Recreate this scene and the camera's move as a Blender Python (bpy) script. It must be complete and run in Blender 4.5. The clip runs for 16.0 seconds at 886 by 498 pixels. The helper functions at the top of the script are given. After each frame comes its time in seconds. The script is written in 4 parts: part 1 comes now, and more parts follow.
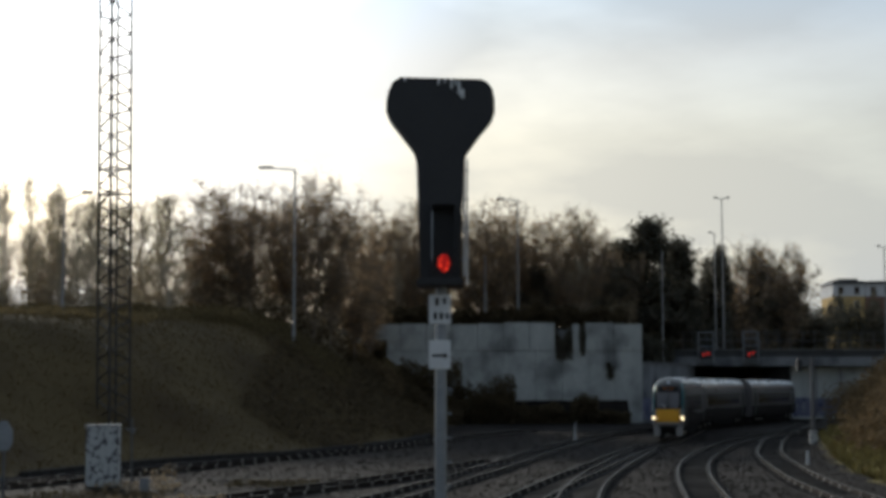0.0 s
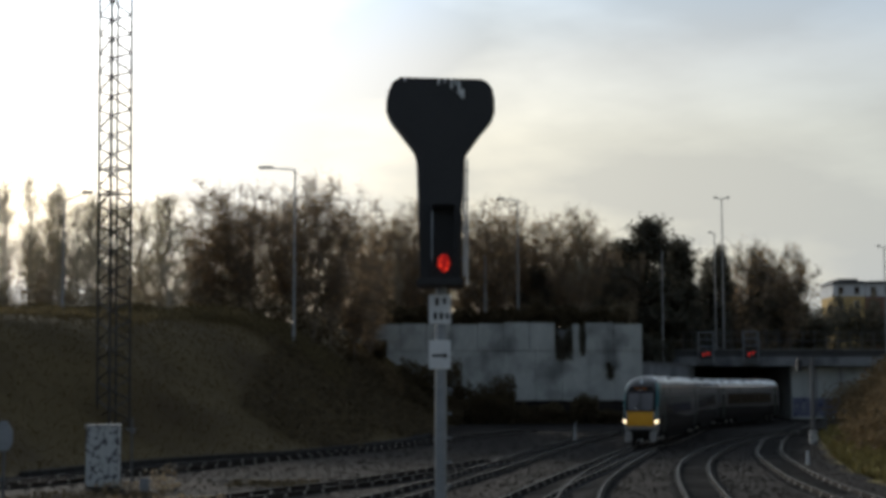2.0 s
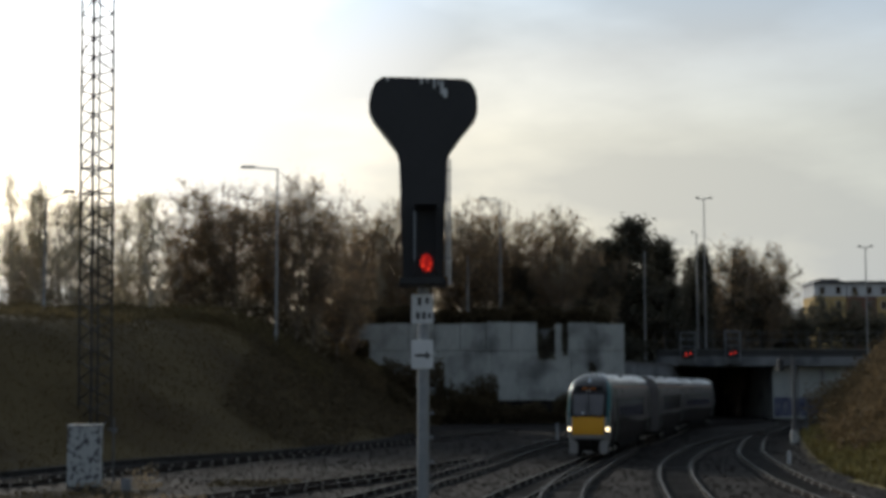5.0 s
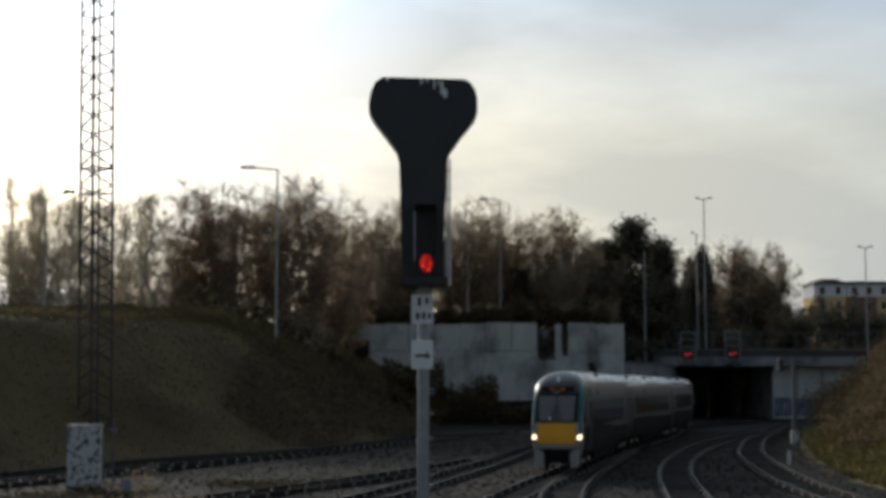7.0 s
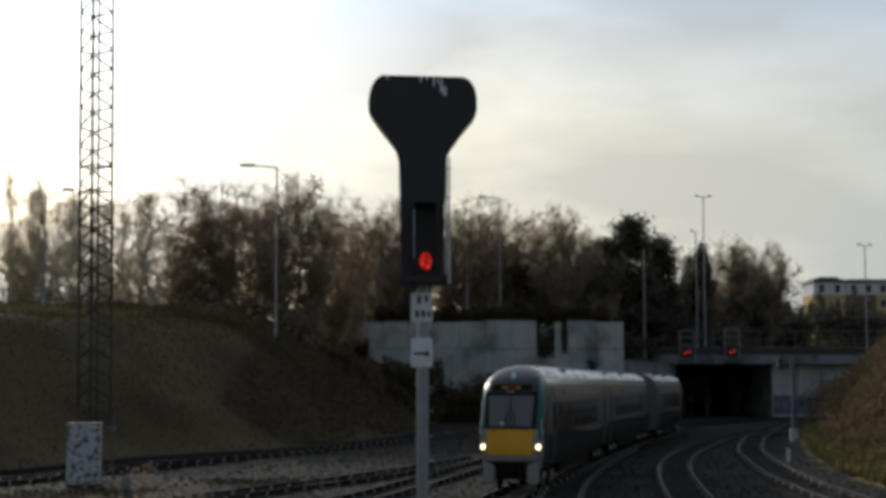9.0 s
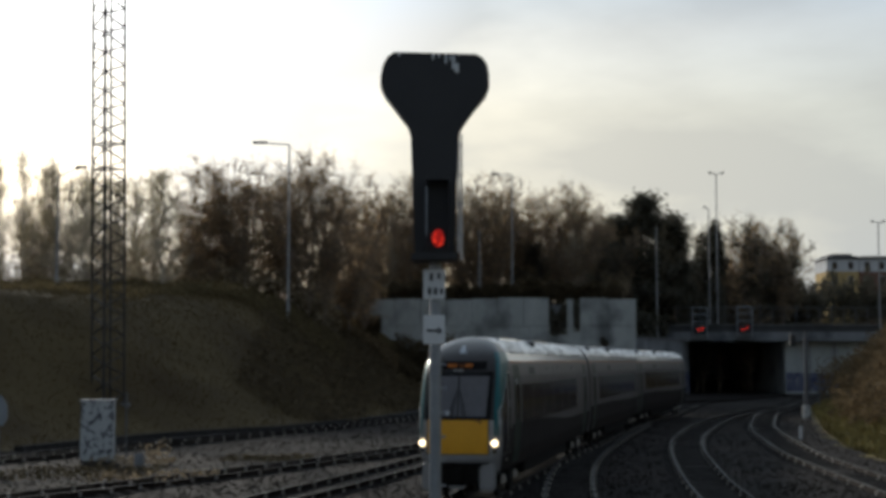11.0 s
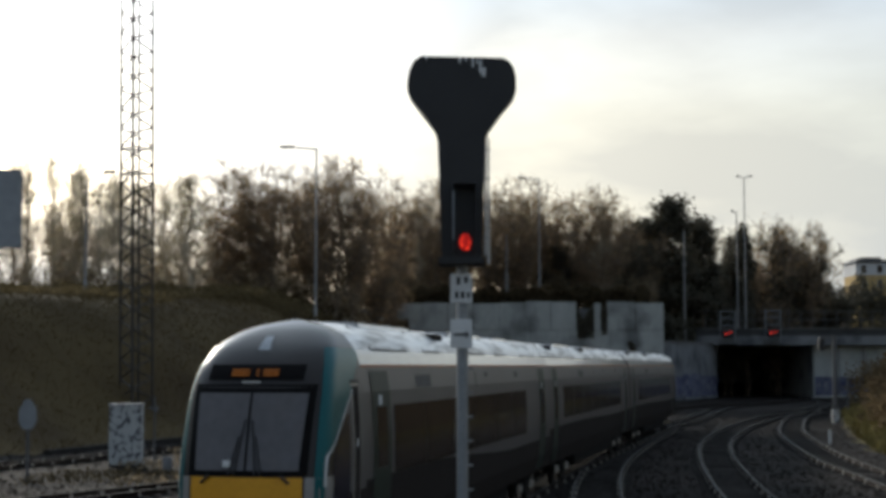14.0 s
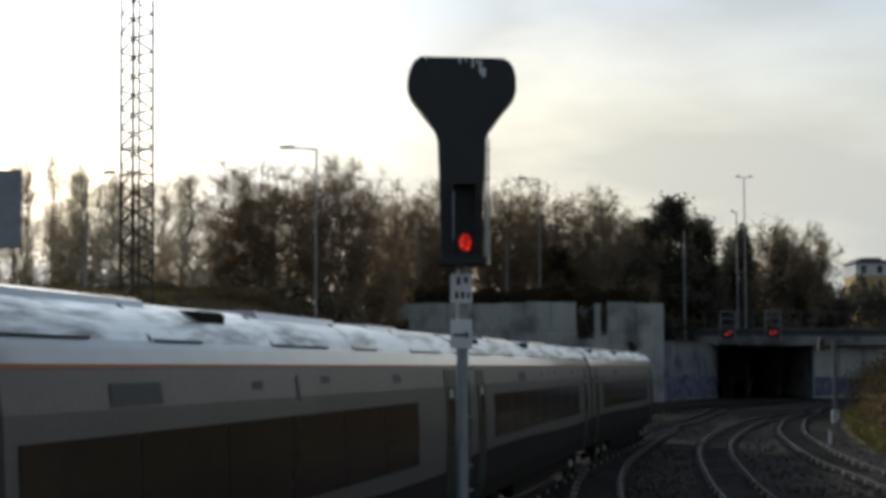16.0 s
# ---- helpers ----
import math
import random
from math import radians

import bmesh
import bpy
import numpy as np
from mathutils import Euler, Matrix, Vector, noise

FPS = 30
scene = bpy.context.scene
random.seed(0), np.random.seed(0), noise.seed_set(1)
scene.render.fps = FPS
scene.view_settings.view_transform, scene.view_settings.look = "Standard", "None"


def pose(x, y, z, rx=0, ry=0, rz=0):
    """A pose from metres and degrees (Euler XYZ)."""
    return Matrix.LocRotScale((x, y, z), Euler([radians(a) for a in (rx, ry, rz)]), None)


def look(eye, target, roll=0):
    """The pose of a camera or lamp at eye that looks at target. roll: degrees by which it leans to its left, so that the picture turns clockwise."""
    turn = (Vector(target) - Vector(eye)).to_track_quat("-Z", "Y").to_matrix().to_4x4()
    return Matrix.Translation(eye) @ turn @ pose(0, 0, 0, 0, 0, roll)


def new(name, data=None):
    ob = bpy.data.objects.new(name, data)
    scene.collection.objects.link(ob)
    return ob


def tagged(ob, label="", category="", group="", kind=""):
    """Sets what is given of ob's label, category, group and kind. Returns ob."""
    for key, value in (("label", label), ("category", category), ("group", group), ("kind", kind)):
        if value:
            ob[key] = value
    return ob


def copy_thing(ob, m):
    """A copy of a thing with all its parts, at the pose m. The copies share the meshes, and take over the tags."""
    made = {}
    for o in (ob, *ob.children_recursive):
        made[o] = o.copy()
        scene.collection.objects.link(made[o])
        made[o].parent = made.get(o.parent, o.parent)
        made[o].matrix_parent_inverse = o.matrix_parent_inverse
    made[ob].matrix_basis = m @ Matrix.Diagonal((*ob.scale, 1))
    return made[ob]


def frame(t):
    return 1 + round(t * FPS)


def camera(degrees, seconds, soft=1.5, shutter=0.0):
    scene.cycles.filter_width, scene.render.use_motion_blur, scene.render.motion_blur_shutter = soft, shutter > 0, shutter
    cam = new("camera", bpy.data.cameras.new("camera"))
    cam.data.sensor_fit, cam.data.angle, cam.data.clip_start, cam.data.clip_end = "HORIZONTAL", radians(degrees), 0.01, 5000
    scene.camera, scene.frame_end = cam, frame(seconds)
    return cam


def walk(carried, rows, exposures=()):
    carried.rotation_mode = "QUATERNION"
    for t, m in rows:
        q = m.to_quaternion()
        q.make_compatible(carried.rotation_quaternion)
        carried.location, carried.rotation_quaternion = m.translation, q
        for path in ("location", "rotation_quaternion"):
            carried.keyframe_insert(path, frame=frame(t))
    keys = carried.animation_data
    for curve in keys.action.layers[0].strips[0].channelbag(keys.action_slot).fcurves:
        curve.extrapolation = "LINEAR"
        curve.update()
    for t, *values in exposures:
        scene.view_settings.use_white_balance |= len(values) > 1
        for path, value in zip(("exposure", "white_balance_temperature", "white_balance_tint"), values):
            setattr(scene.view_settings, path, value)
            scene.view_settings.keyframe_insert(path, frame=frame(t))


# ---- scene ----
cam = camera(32.0, 16.0, soft=4.2)
PATH = [
    (0, pose(0, 0, 3.7, 95.100, 0, 0.000)),
    (0.5, pose(0, 0, 3.7, 95.069, 0, 0.000)),
    (1, pose(0, 0, 3.7, 95.100, 0, 0.000)),
    (2.6, pose(0, 0, 3.7, 95.100, 0, 0.000)),
    (2.7, pose(0, 0, 3.7, 95.100, 0, -0.021)),
    (2.8, pose(0, 0, 3.7, 95.100, 0, -0.252)),
    (2.9, pose(0, 0, 3.7, 95.121, 0, -0.713)),
    (3.0, pose(0, 0, 3.7, 95.142, 0.05, -0.796)),
    (3.2, pose(0, 0, 3.7, 95.100, 0.1, -0.755)),
    (3.5, pose(0, 0, 3.7, 94.932, 0.2, -0.608)),
    (3.7, pose(0, 0, 3.7, 94.995, 0.1, -0.629)),
    (4.0, pose(0, 0, 3.7, 95.037, 0, -0.629)),
    (4.2, pose(0, 0, 3.7, 95.058, 0, -0.639)),
    (6.3, pose(0, 0, 3.7, 95.100, 0, -0.650)),
    (8.2, pose(0, 0, 3.7, 95.100, 0, -0.650)),
    (10.3, pose(0, 0, 3.7, 94.702, 0, -0.713)),
    (10.5, pose(0, 0, 3.7, 94.597, 0, -0.587)),
    (10.7, pose(0, 0, 3.7, 94.345, 0, -0.356)),
    (10.9, pose(0, 0, 3.7, 94.241, 0, -0.335)),
    (11.0, pose(0, 0, 3.7, 94.178, 0, -0.210)),
    (11.1, pose(0, 0, 3.7, 93.989, 0, 0.000)),
    (11.3, pose(0, 0, 3.7, 93.780, 0, 0.482)),
    (11.4, pose(0, 0, 3.7, 93.696, 0, 0.838)),
    (11.5, pose(0, 0, 3.7, 93.696, 0, 0.859)),
    (12, pose(0, 0, 3.7, 93.759, 0, 0.796)),
    (12.5, pose(0, 0, 3.7, 93.821, 0, 0.807)),
    (13, pose(0, 0, 3.7, 93.905, 0, 0.796)),
    (13.2, pose(0, 0, 3.7, 94.052, 0, 0.807)),
    (13.5, pose(0, 0, 3.7, 94.314, 0, 0.828)),
    (14, pose(0, 0, 3.7, 94.324, 0, 0.796)),
    (16, pose(0, 0, 3.7, 94.335, 0, 0.796)),
]
walk(cam, PATH, [(0.0, 0.1), (0.6, 0.1), (1.2, 0.0), (10.3, 0.0), (11.0, 0.05), (11.6, 0.3), (12.4, 0.3), (13.0, 0.42), (13.6, 0.4), (14.3, 0.22), (16.0, 0.14)])

# ---- sky and sun ----
SUN_AZ, SUN_EL = -25.0, 17.0      # degrees: left of the line of sight, and up
SUN_DIR = Vector((math.sin(radians(SUN_AZ)) * math.cos(radians(SUN_EL)), math.cos(radians(SUN_AZ)) * math.cos(radians(SUN_EL)), math.sin(radians(SUN_EL))))


def make_world():
    world = bpy.data.worlds.new("sky")
    scene.world = world
    world.use_nodes = True
    nt = world.node_tree
    nt.nodes.clear()
    N, L = nt.nodes.new, nt.links.new
    out, bg = N("ShaderNodeOutputWorld"), N("ShaderNodeBackground")
    sky = N("ShaderNodeTexSky")
    sky.sky_type, sky.sun_disc = "NISHITA", False
    sky.sun_elevation, sky.sun_rotation = radians(SUN_EL), radians(SUN_AZ)
    sky.dust_density = 2.0
    skys = N("ShaderNodeMixRGB")
    skys.blend_type, skys.inputs[0].default_value, skys.inputs[2].default_value = "MULTIPLY", 1.0, (0.22, 0.22, 0.22, 1)
    L(sky.outputs[0], skys.inputs[1])
    co = N("ShaderNodeTexCoord")
    # thin cloud lit from behind: bright round the sun, grey away from it
    dot = N("ShaderNodeVectorMath")
    dot.operation, dot.inputs[1].default_value = "DOT_PRODUCT", SUN_DIR
    L(co.outputs["Generated"], dot.inputs[0])
    ramp = N("ShaderNodeValToRGB")
    e = ramp.color_ramp.elements
    e[0].position, e[0].color = 0.0, (0.27, 0.285, 0.305, 1)
    e[1].position, e[1].color = 1.0, (2.2, 2.15, 2.15, 1)
    for at, c in ((0.55, (0.31, 0.325, 0.34, 1)), (0.74, (0.53, 0.555, 0.57, 1)), (0.83, (0.61, 0.615, 0.605, 1)), (0.90, (0.73, 0.722, 0.69, 1)), (0.925, (0.98, 0.965, 0.95, 1)), (0.95, (1.15, 1.13, 1.13, 1))):
        x = e.new(at)
        x.color = c
    L(dot.outputs["Value"], ramp.inputs[0])
    stretch = N("ShaderNodeMapping")
    stretch.inputs["Scale"].default_value = (3.0, 3.0, 9.0)
    stretch.inputs["Rotation"].default_value = (0.0, 0.5, 0.0)
    L(co.outputs["Generated"], stretch.inputs[0])
    noise_tex = N("ShaderNodeTexNoise")
    noise_tex.inputs["Scale"].default_value, noise_tex.inputs["Detail"].default_value = 1.4, 6
    L(stretch.outputs[0], noise_tex.inputs[0])
    cover = N("ShaderNodeMapRange")
    cover.inputs[1].default_value, cover.inputs[2].default_value = 0.38, 0.58
    cover.inputs[3].default_value, cover.inputs[4].default_value = 0.85, 1.0
    L(noise_tex.outputs[0], cover.inputs[0])
    mix = N("ShaderNodeMixRGB")
    L(cover.outputs[0], mix.inputs[0])
    L(skys.outputs[0], mix.inputs[1])
    L(ramp.outputs[0], mix.inputs[2])
    # warm and pale near the horizon, bluer higher up
    sep = N("ShaderNodeSeparateXYZ")
    L(co.outputs["Generated"], sep.inputs[0])
    high = N("ShaderNodeValToRGB")
    h = high.color_ramp.elements
    h[0].position, h[0].color = 0.0, (1.0, 0.99, 0.98, 1)
    h[1].position, h[1].color = 1.0, (0.80, 0.95, 1.12, 1)
    for at, c in ((0.10, (1.03, 1.01, 0.93, 1)), (0.16, (1.03, 1.02, 0.94, 1)), (0.21, (0.97, 1.0, 1.01, 1)), (0.26, (0.81, 0.97, 1.15, 1))):
        x = h.new(at)
        x.color = c
    L(sep.outputs[2], high.inputs[0])
    tint = N("ShaderNodeMixRGB")
    tint.blend_type, tint.inputs[0].default_value = "MULTIPLY", 1.0
    L(mix.outputs[0], tint.inputs[1])
    L(high.outputs[0], tint.inputs[2])
    L(tint.outputs[0], bg.inputs[0])
    bg.inputs[1].default_value = 1.0
    L(bg.outputs[0], out.inputs[0])


make_world()
sun_data = bpy.data.lights.new("sun", "SUN")
sun_data.energy, sun_data.angle, sun_data.color = 2.3, radians(4.0), (1.0, 0.93, 0.82)
sun = new("sun", sun_data)
sun.matrix_world = look(SUN_DIR * 100, (0, 0, 0))


# ---- materials ----
def mat(name, c1, c2=None, rough=0.8, metal=0.0, scale=3.0, fine=40.0, bump=0.2, bump_scale=None, emit=None, island=False, stretch=(1, 1, 1)):
    m = bpy.data.materials.new(name)
    m.use_nodes = True
    nt = m.node_tree
    N, L = nt.nodes.new, nt.links.new
    bs = nt.nodes["Principled BSDF"]
    bs.inputs["Roughness"].default_value, bs.inputs["Metallic"].default_value = rough, metal
    if rough > 0.82:
        bs.inputs["Specular IOR Level"].default_value = 0.08
    if emit:
        bs.inputs["Base Color"].default_value = (*c1, 1)
        bs.inputs["Emission Color"].default_value, bs.inputs["Emission Strength"].default_value = (*c1, 1), emit
        return m
    c2 = c2 or tuple(v * 0.6 for v in c1)
    co = N("ShaderNodeTexCoord")
    mp = N("ShaderNodeMapping")
    mp.inputs["Scale"].default_value = stretch
    L(co.outputs["Object"], mp.inputs[0])
    n1, n2 = N("ShaderNodeTexNoise"), N("ShaderNodeTexNoise")
    n1.inputs["Scale"].default_value, n1.inputs["Detail"].default_value = scale, 5
    n2.inputs["Scale"].default_value, n2.inputs["Detail"].default_value = fine, 3
    L(mp.outputs[0], n1.inputs[0])
    L(mp.outputs[0], n2.inputs[0])
    add = N("ShaderNodeMath")
    add.operation = "MULTIPLY_ADD"
    add.inputs[1].default_value = 0.5
    L(n2.outputs[0], add.inputs[0])
    half = N("ShaderNodeMath")
    half.operation, half.inputs[1].default_value = "MULTIPLY", 0.5
    L(n1.outputs[0], half.inputs[0])
    L(half.outputs[0], add.inputs[2])
    src = add.outputs[0]
    if island:
        geo = N("ShaderNodeNewGeometry")
        isl = N("ShaderNodeMath")
        isl.operation, isl.inputs[1].default_value = "MULTIPLY_ADD", 0.5
        L(geo.outputs["Random Per Island"], isl.inputs[0])
        sh = N("ShaderNodeMath")
        sh.operation, sh.inputs[1].default_value = "SUBTRACT", 0.25
        L(src, sh.inputs[0])
        L(sh.outputs[0], isl.inputs[2])
        src = isl.outputs[0]
    rp = N("ShaderNodeMapRange")
    rp.inputs[1].default_value, rp.inputs[2].default_value = 0.33, 0.67
    L(src, rp.inputs[0])
    mx = N("ShaderNodeMixRGB")
    mx.inputs[1].default_value, mx.inputs[2].default_value = (*c1, 1), (*c2, 1)
    L(rp.outputs[0], mx.inputs[0])
    L(mx.outputs[0], bs.inputs["Base Color"])
    if bump:
        bp = N("ShaderNodeBump")
        bp.inputs["Strength"].default_value = bump
        bp.inputs["Distance"].default_value = 0.03
        L(n2.outputs[0], bp.inputs["Height"])
        L(bp.outputs[0], bs.inputs["Normal"])
    return m


def glass(name, tint=(0.02, 0.022, 0.025), rough=0.06):
    m = mat(name, tint, tuple(v * 1.3 for v in tint), rough, 0.0, 1.0, 8.0, 0.0)
    m.node_tree.nodes["Principled BSDF"].inputs["IOR"].default_value = 1.5
    return m


def two(m, c, scale, lo, hi):
    """Lays patches of a third colour over a material."""
    nt = m.node_tree
    N, L = nt.nodes.new, nt.links.new
    bs = nt.nodes["Principled BSDF"]
    old = bs.inputs["Base Color"].links[0].from_socket
    co, n, r, mx = N("ShaderNodeTexCoord"), N("ShaderNodeTexNoise"), N("ShaderNodeMapRange"), N("ShaderNodeMixRGB")
    n.inputs["Scale"].default_value, n.inputs["Detail"].default_value = scale, 6
    L(co.outputs["Object"], n.inputs[0])
    r.inputs[1].default_value, r.inputs[2].default_value = lo, hi
    L(n.outputs[0], r.inputs[0])
    L(r.outputs[0], mx.inputs[0])
    L(old, mx.inputs[1])
    mx.inputs[2].default_value = (*c, 1)
    L(mx.outputs[0], bs.inputs["Base Color"])
    return m


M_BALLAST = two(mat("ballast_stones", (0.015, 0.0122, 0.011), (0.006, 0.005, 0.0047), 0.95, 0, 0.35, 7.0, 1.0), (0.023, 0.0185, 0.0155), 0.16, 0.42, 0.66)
# The reddish tint also holds the warm glare veil over the left bank.
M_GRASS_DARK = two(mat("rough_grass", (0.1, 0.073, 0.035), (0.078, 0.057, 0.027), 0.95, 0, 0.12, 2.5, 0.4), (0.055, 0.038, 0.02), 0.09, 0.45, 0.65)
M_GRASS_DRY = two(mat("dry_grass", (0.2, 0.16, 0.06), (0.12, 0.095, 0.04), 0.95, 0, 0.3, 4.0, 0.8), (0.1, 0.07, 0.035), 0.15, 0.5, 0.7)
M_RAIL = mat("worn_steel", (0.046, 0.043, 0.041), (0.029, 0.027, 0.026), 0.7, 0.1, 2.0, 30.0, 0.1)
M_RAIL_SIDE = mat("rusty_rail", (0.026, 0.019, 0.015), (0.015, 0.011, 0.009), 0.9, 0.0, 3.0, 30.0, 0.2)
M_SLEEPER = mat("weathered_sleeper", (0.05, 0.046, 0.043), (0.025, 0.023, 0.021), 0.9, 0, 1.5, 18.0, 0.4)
M_CONCRETE = two(mat("weathered_concrete", (0.47, 0.48, 0.45), (0.33, 0.34, 0.32), 0.9, 0, 0.6, 6.0, 0.3, stretch=(1, 1, 0.25)), (0.16, 0.165, 0.16), 0.3, 0.5, 0.72)
M_CONCRETE_MID = two(mat("grimy_concrete", (0.26, 0.265, 0.27), (0.17, 0.175, 0.18), 0.9, 0, 0.5, 6.0, 0.3, stretch=(1, 1, 0.3)), (0.08, 0.085, 0.09), 0.3, 0.5, 0.7)
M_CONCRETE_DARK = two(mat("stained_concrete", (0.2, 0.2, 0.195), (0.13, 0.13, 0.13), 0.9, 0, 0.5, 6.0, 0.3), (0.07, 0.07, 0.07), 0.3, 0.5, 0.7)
M_SOOT = mat("sooty_concrete", (0.085, 0.083, 0.082), (0.05, 0.05, 0.05), 0.92, 0, 0.6, 6.0, 0.3)
M_GRAFFITI = two(two(mat("blue_graffiti_paint", (0.085, 0.095, 0.18), (0.14, 0.145, 0.18), 0.8, 0, 0.9, 5.0, 0.1), (0.05, 0.055, 0.11), 0.7, 0.5, 0.56), (0.22, 0.22, 0.24), 1.3, 0.56, 0.6)
M_IVY = mat("ivy_leaves", (0.1, 0.088, 0.06), (0.06, 0.052, 0.036), 0.8, 0, 0.8, 6.0, 0.6, island=True)
M_BLACK = mat("black_painted_steel", (0.012, 0.012, 0.014), (0.02, 0.02, 0.022), 0.55, 0.0, 2.0, 30.0, 0.1)
M_GALV = mat("galvanised_steel", (0.32, 0.34, 0.36), (0.22, 0.24, 0.26), 0.5, 0.6, 3.0, 25.0, 0.1)
M_GALV_DARK = mat("dull_galvanised_steel", (0.16, 0.16, 0.165), (0.09, 0.09, 0.092), 0.7, 0.3, 3.0, 25.0, 0.1)
M_POLE = mat("pale_painted_pole", (0.34, 0.34, 0.34), (0.26, 0.26, 0.26), 0.55, 0.2, 3.0, 25.0, 0.05)
M_MAST = mat("weathered_mast_steel", (0.06, 0.051, 0.043), (0.035, 0.03, 0.026), 0.8, 0.1, 3.0, 25.0, 0.1)
M_WHITE = mat("white_enamel", (0.75, 0.76, 0.76), (0.6, 0.61, 0.6), 0.5, 0, 4.0, 30.0, 0.05)
M_RED = mat("red_signal_light", (0.55, 0.016, 0.01), emit=1.0)


def ribbed_lens(m):
    """Uneven glow of a ribbed lens."""
    nt = m.node_tree
    cell, rp = nt.nodes.new("ShaderNodeTexVoronoi"), nt.nodes.new("ShaderNodeValToRGB")
    co = nt.nodes.new("ShaderNodeTexCoord")
    cell.inputs["Scale"].default_value = 16.0
    rp.color_ramp.elements[0].color, rp.color_ramp.elements[1].color = (1.0, 0.05, 0.025, 1), (0.2, 0.006, 0.005, 1)
    rp.color_ramp.elements[0].position, rp.color_ramp.elements[1].position = 0.1, 0.62
    nt.links.new(co.outputs["Object"], cell.inputs[0])
    nt.links.new(cell.outputs["Distance"], rp.inputs[0])
    nt.links.new(rp.outputs[0], nt.nodes["Principled BSDF"].inputs["Emission Color"])


ribbed_lens(M_RED)
M_TRUNK = mat("tree_bark", (0.26, 0.2, 0.15), (0.13, 0.1, 0.075), 0.95, 0, 3.0, 15.0, 0.5)


def leafy(m, share=0.45):
    """Lets light through thin leaves."""
    nt = m.node_tree
    bs, out = nt.nodes["Principled BSDF"], nt.nodes["Material Output"]
    tr, mx = nt.nodes.new("ShaderNodeBsdfTranslucent"), nt.nodes.new("ShaderNodeMixShader")
    nt.links.new(bs.inputs["Base Color"].links[0].from_socket, tr.inputs[0])
    mx.inputs[0].default_value = share
    nt.links.new(bs.outputs[0], mx.inputs[1])
    nt.links.new(tr.outputs[0], mx.inputs[2])
    nt.links.new(mx.outputs[0], out.inputs[0])
    return m


M_LEAF = leafy(mat("autumn_leaves", (0.46, 0.33, 0.19), (0.22, 0.15, 0.09), 0.85, 0, 0.6, 5.0, 0.0, island=True), 0.7)
# Slim trees: bark and yellow leaves are coloured extra pale to carry sun glare.
M_BIRCH = mat("glare_pale_birch_bark", (0.6, 0.53, 0.42), (0.28, 0.24, 0.19), 0.9, 0, 2.0, 9.0, 0.3)
M_LEAF_PALE = leafy(mat("glare_pale_yellow_leaves", (0.82, 0.73, 0.5), (0.6, 0.52, 0.34), 0.85, 0, 0.6, 5.0, 0.0, island=True), 0.8)
M_LEAF_DARK = leafy(mat("evergreen_leaves", (0.12, 0.112, 0.085), (0.082, 0.077, 0.06), 0.85, 0, 0.6, 5.0, 0.0, island=True), 0.38)


# ---- mesh helpers ----
def mesh_of(name, bm, material, smooth=False):
    me = bpy.data.meshes.new(name)
    bmesh.ops.recalc_face_normals(bm, faces=bm.faces)
    bm.to_mesh(me)
    bm.free()
    for m in material if isinstance(material, (list, tuple)) else [material]:
        me.materials.append(m)
    if smooth:
        for p in me.polygons:
            p.use_smooth = True
    return me


def part(name, bm, material, parent=None, label="", smooth=False):
    ob = new(name, mesh_of(name, bm, material, smooth))
    ob.parent = parent
    return tagged(ob, label) if label else ob


def empty(name, m=None):
    ob = new(name)
    if m is not None:
        ob.matrix_basis = m
    return ob


def box(bm, x0, x1, y0, y1, z0, z1, bevel=0.0, m=None):
    r = bmesh.ops.create_cube(bm, size=1.0)
    vs = r["verts"]
    for v in vs:
        v.co = Vector(((x0 + x1) / 2 + v.co.x * (x1 - x0), (y0 + y1) / 2 + v.co.y * (y1 - y0), (z0 + z1) / 2 + v.co.z * (z1 - z0)))
        if m is not None:
            v.co = m @ v.co
    if bevel:
        es = {e for v in vs for e in v.link_edges}
        bmesh.ops.bevel(bm, geom=list(es), offset=bevel, segments=2, affect="EDGES")
    return bm


def rod(bm, p0, p1, r0, r1=None, n=8):
    p0, p1 = Vector(p0), Vector(p1)
    r1 = r0 if r1 is None else r1
    q = (p1 - p0).to_track_quat("Z", "Y").to_matrix()
    rings = []
    for p, r in ((p0, r0), (p1, r1)):
        rings.append([bm.verts.new(p + q @ Vector((r * math.cos(2 * math.pi * i / n), r * math.sin(2 * math.pi * i / n), 0))) for i in range(n)])
    for i in range(n):
        bm.faces.new((rings[0][i], rings[0][(i + 1) % n], rings[1][(i + 1) % n], rings[1][i]))
    bm.faces.new(rings[0][::-1])
    bm.faces.new(rings[1])
    return bm


def prism(bm, outline, y0, y1, bevel=0.0):
    """A flat outline of (x, z) drawn out from y0 to y1."""
    a = [bm.verts.new((x, y0, z)) for x, z in outline]
    b = [bm.verts.new((x, y1, z)) for x, z in outline]
    n = len(outline)
    fs = [bm.faces.new(a), bm.faces.new(b[::-1])]
    for i in range(n):
        fs.append(bm.faces.new((a[i], b[i], b[(i + 1) % n], a[(i + 1) % n])))
    if bevel:
        bmesh.ops.bevel(bm, geom=list({e for f in fs[:2] for e in f.edges}), offset=bevel, segments=2, affect="EDGES")
    return bm


def spline(points, step=1.0):
    """Points along a smooth line through the given ones, with the distance run."""
    pts = [Vector(p) for p in points]
    pts = [2 * pts[0] - pts[1]] + pts + [2 * pts[-1] - pts[-2]]
    dense = []
    for i in range(1, len(pts) - 2):
        p0, p1, p2, p3 = pts[i - 1:i + 3]
        n = max(2, int((p2 - p1).length / 0.5))
        for j in range(n):
            u = j / n
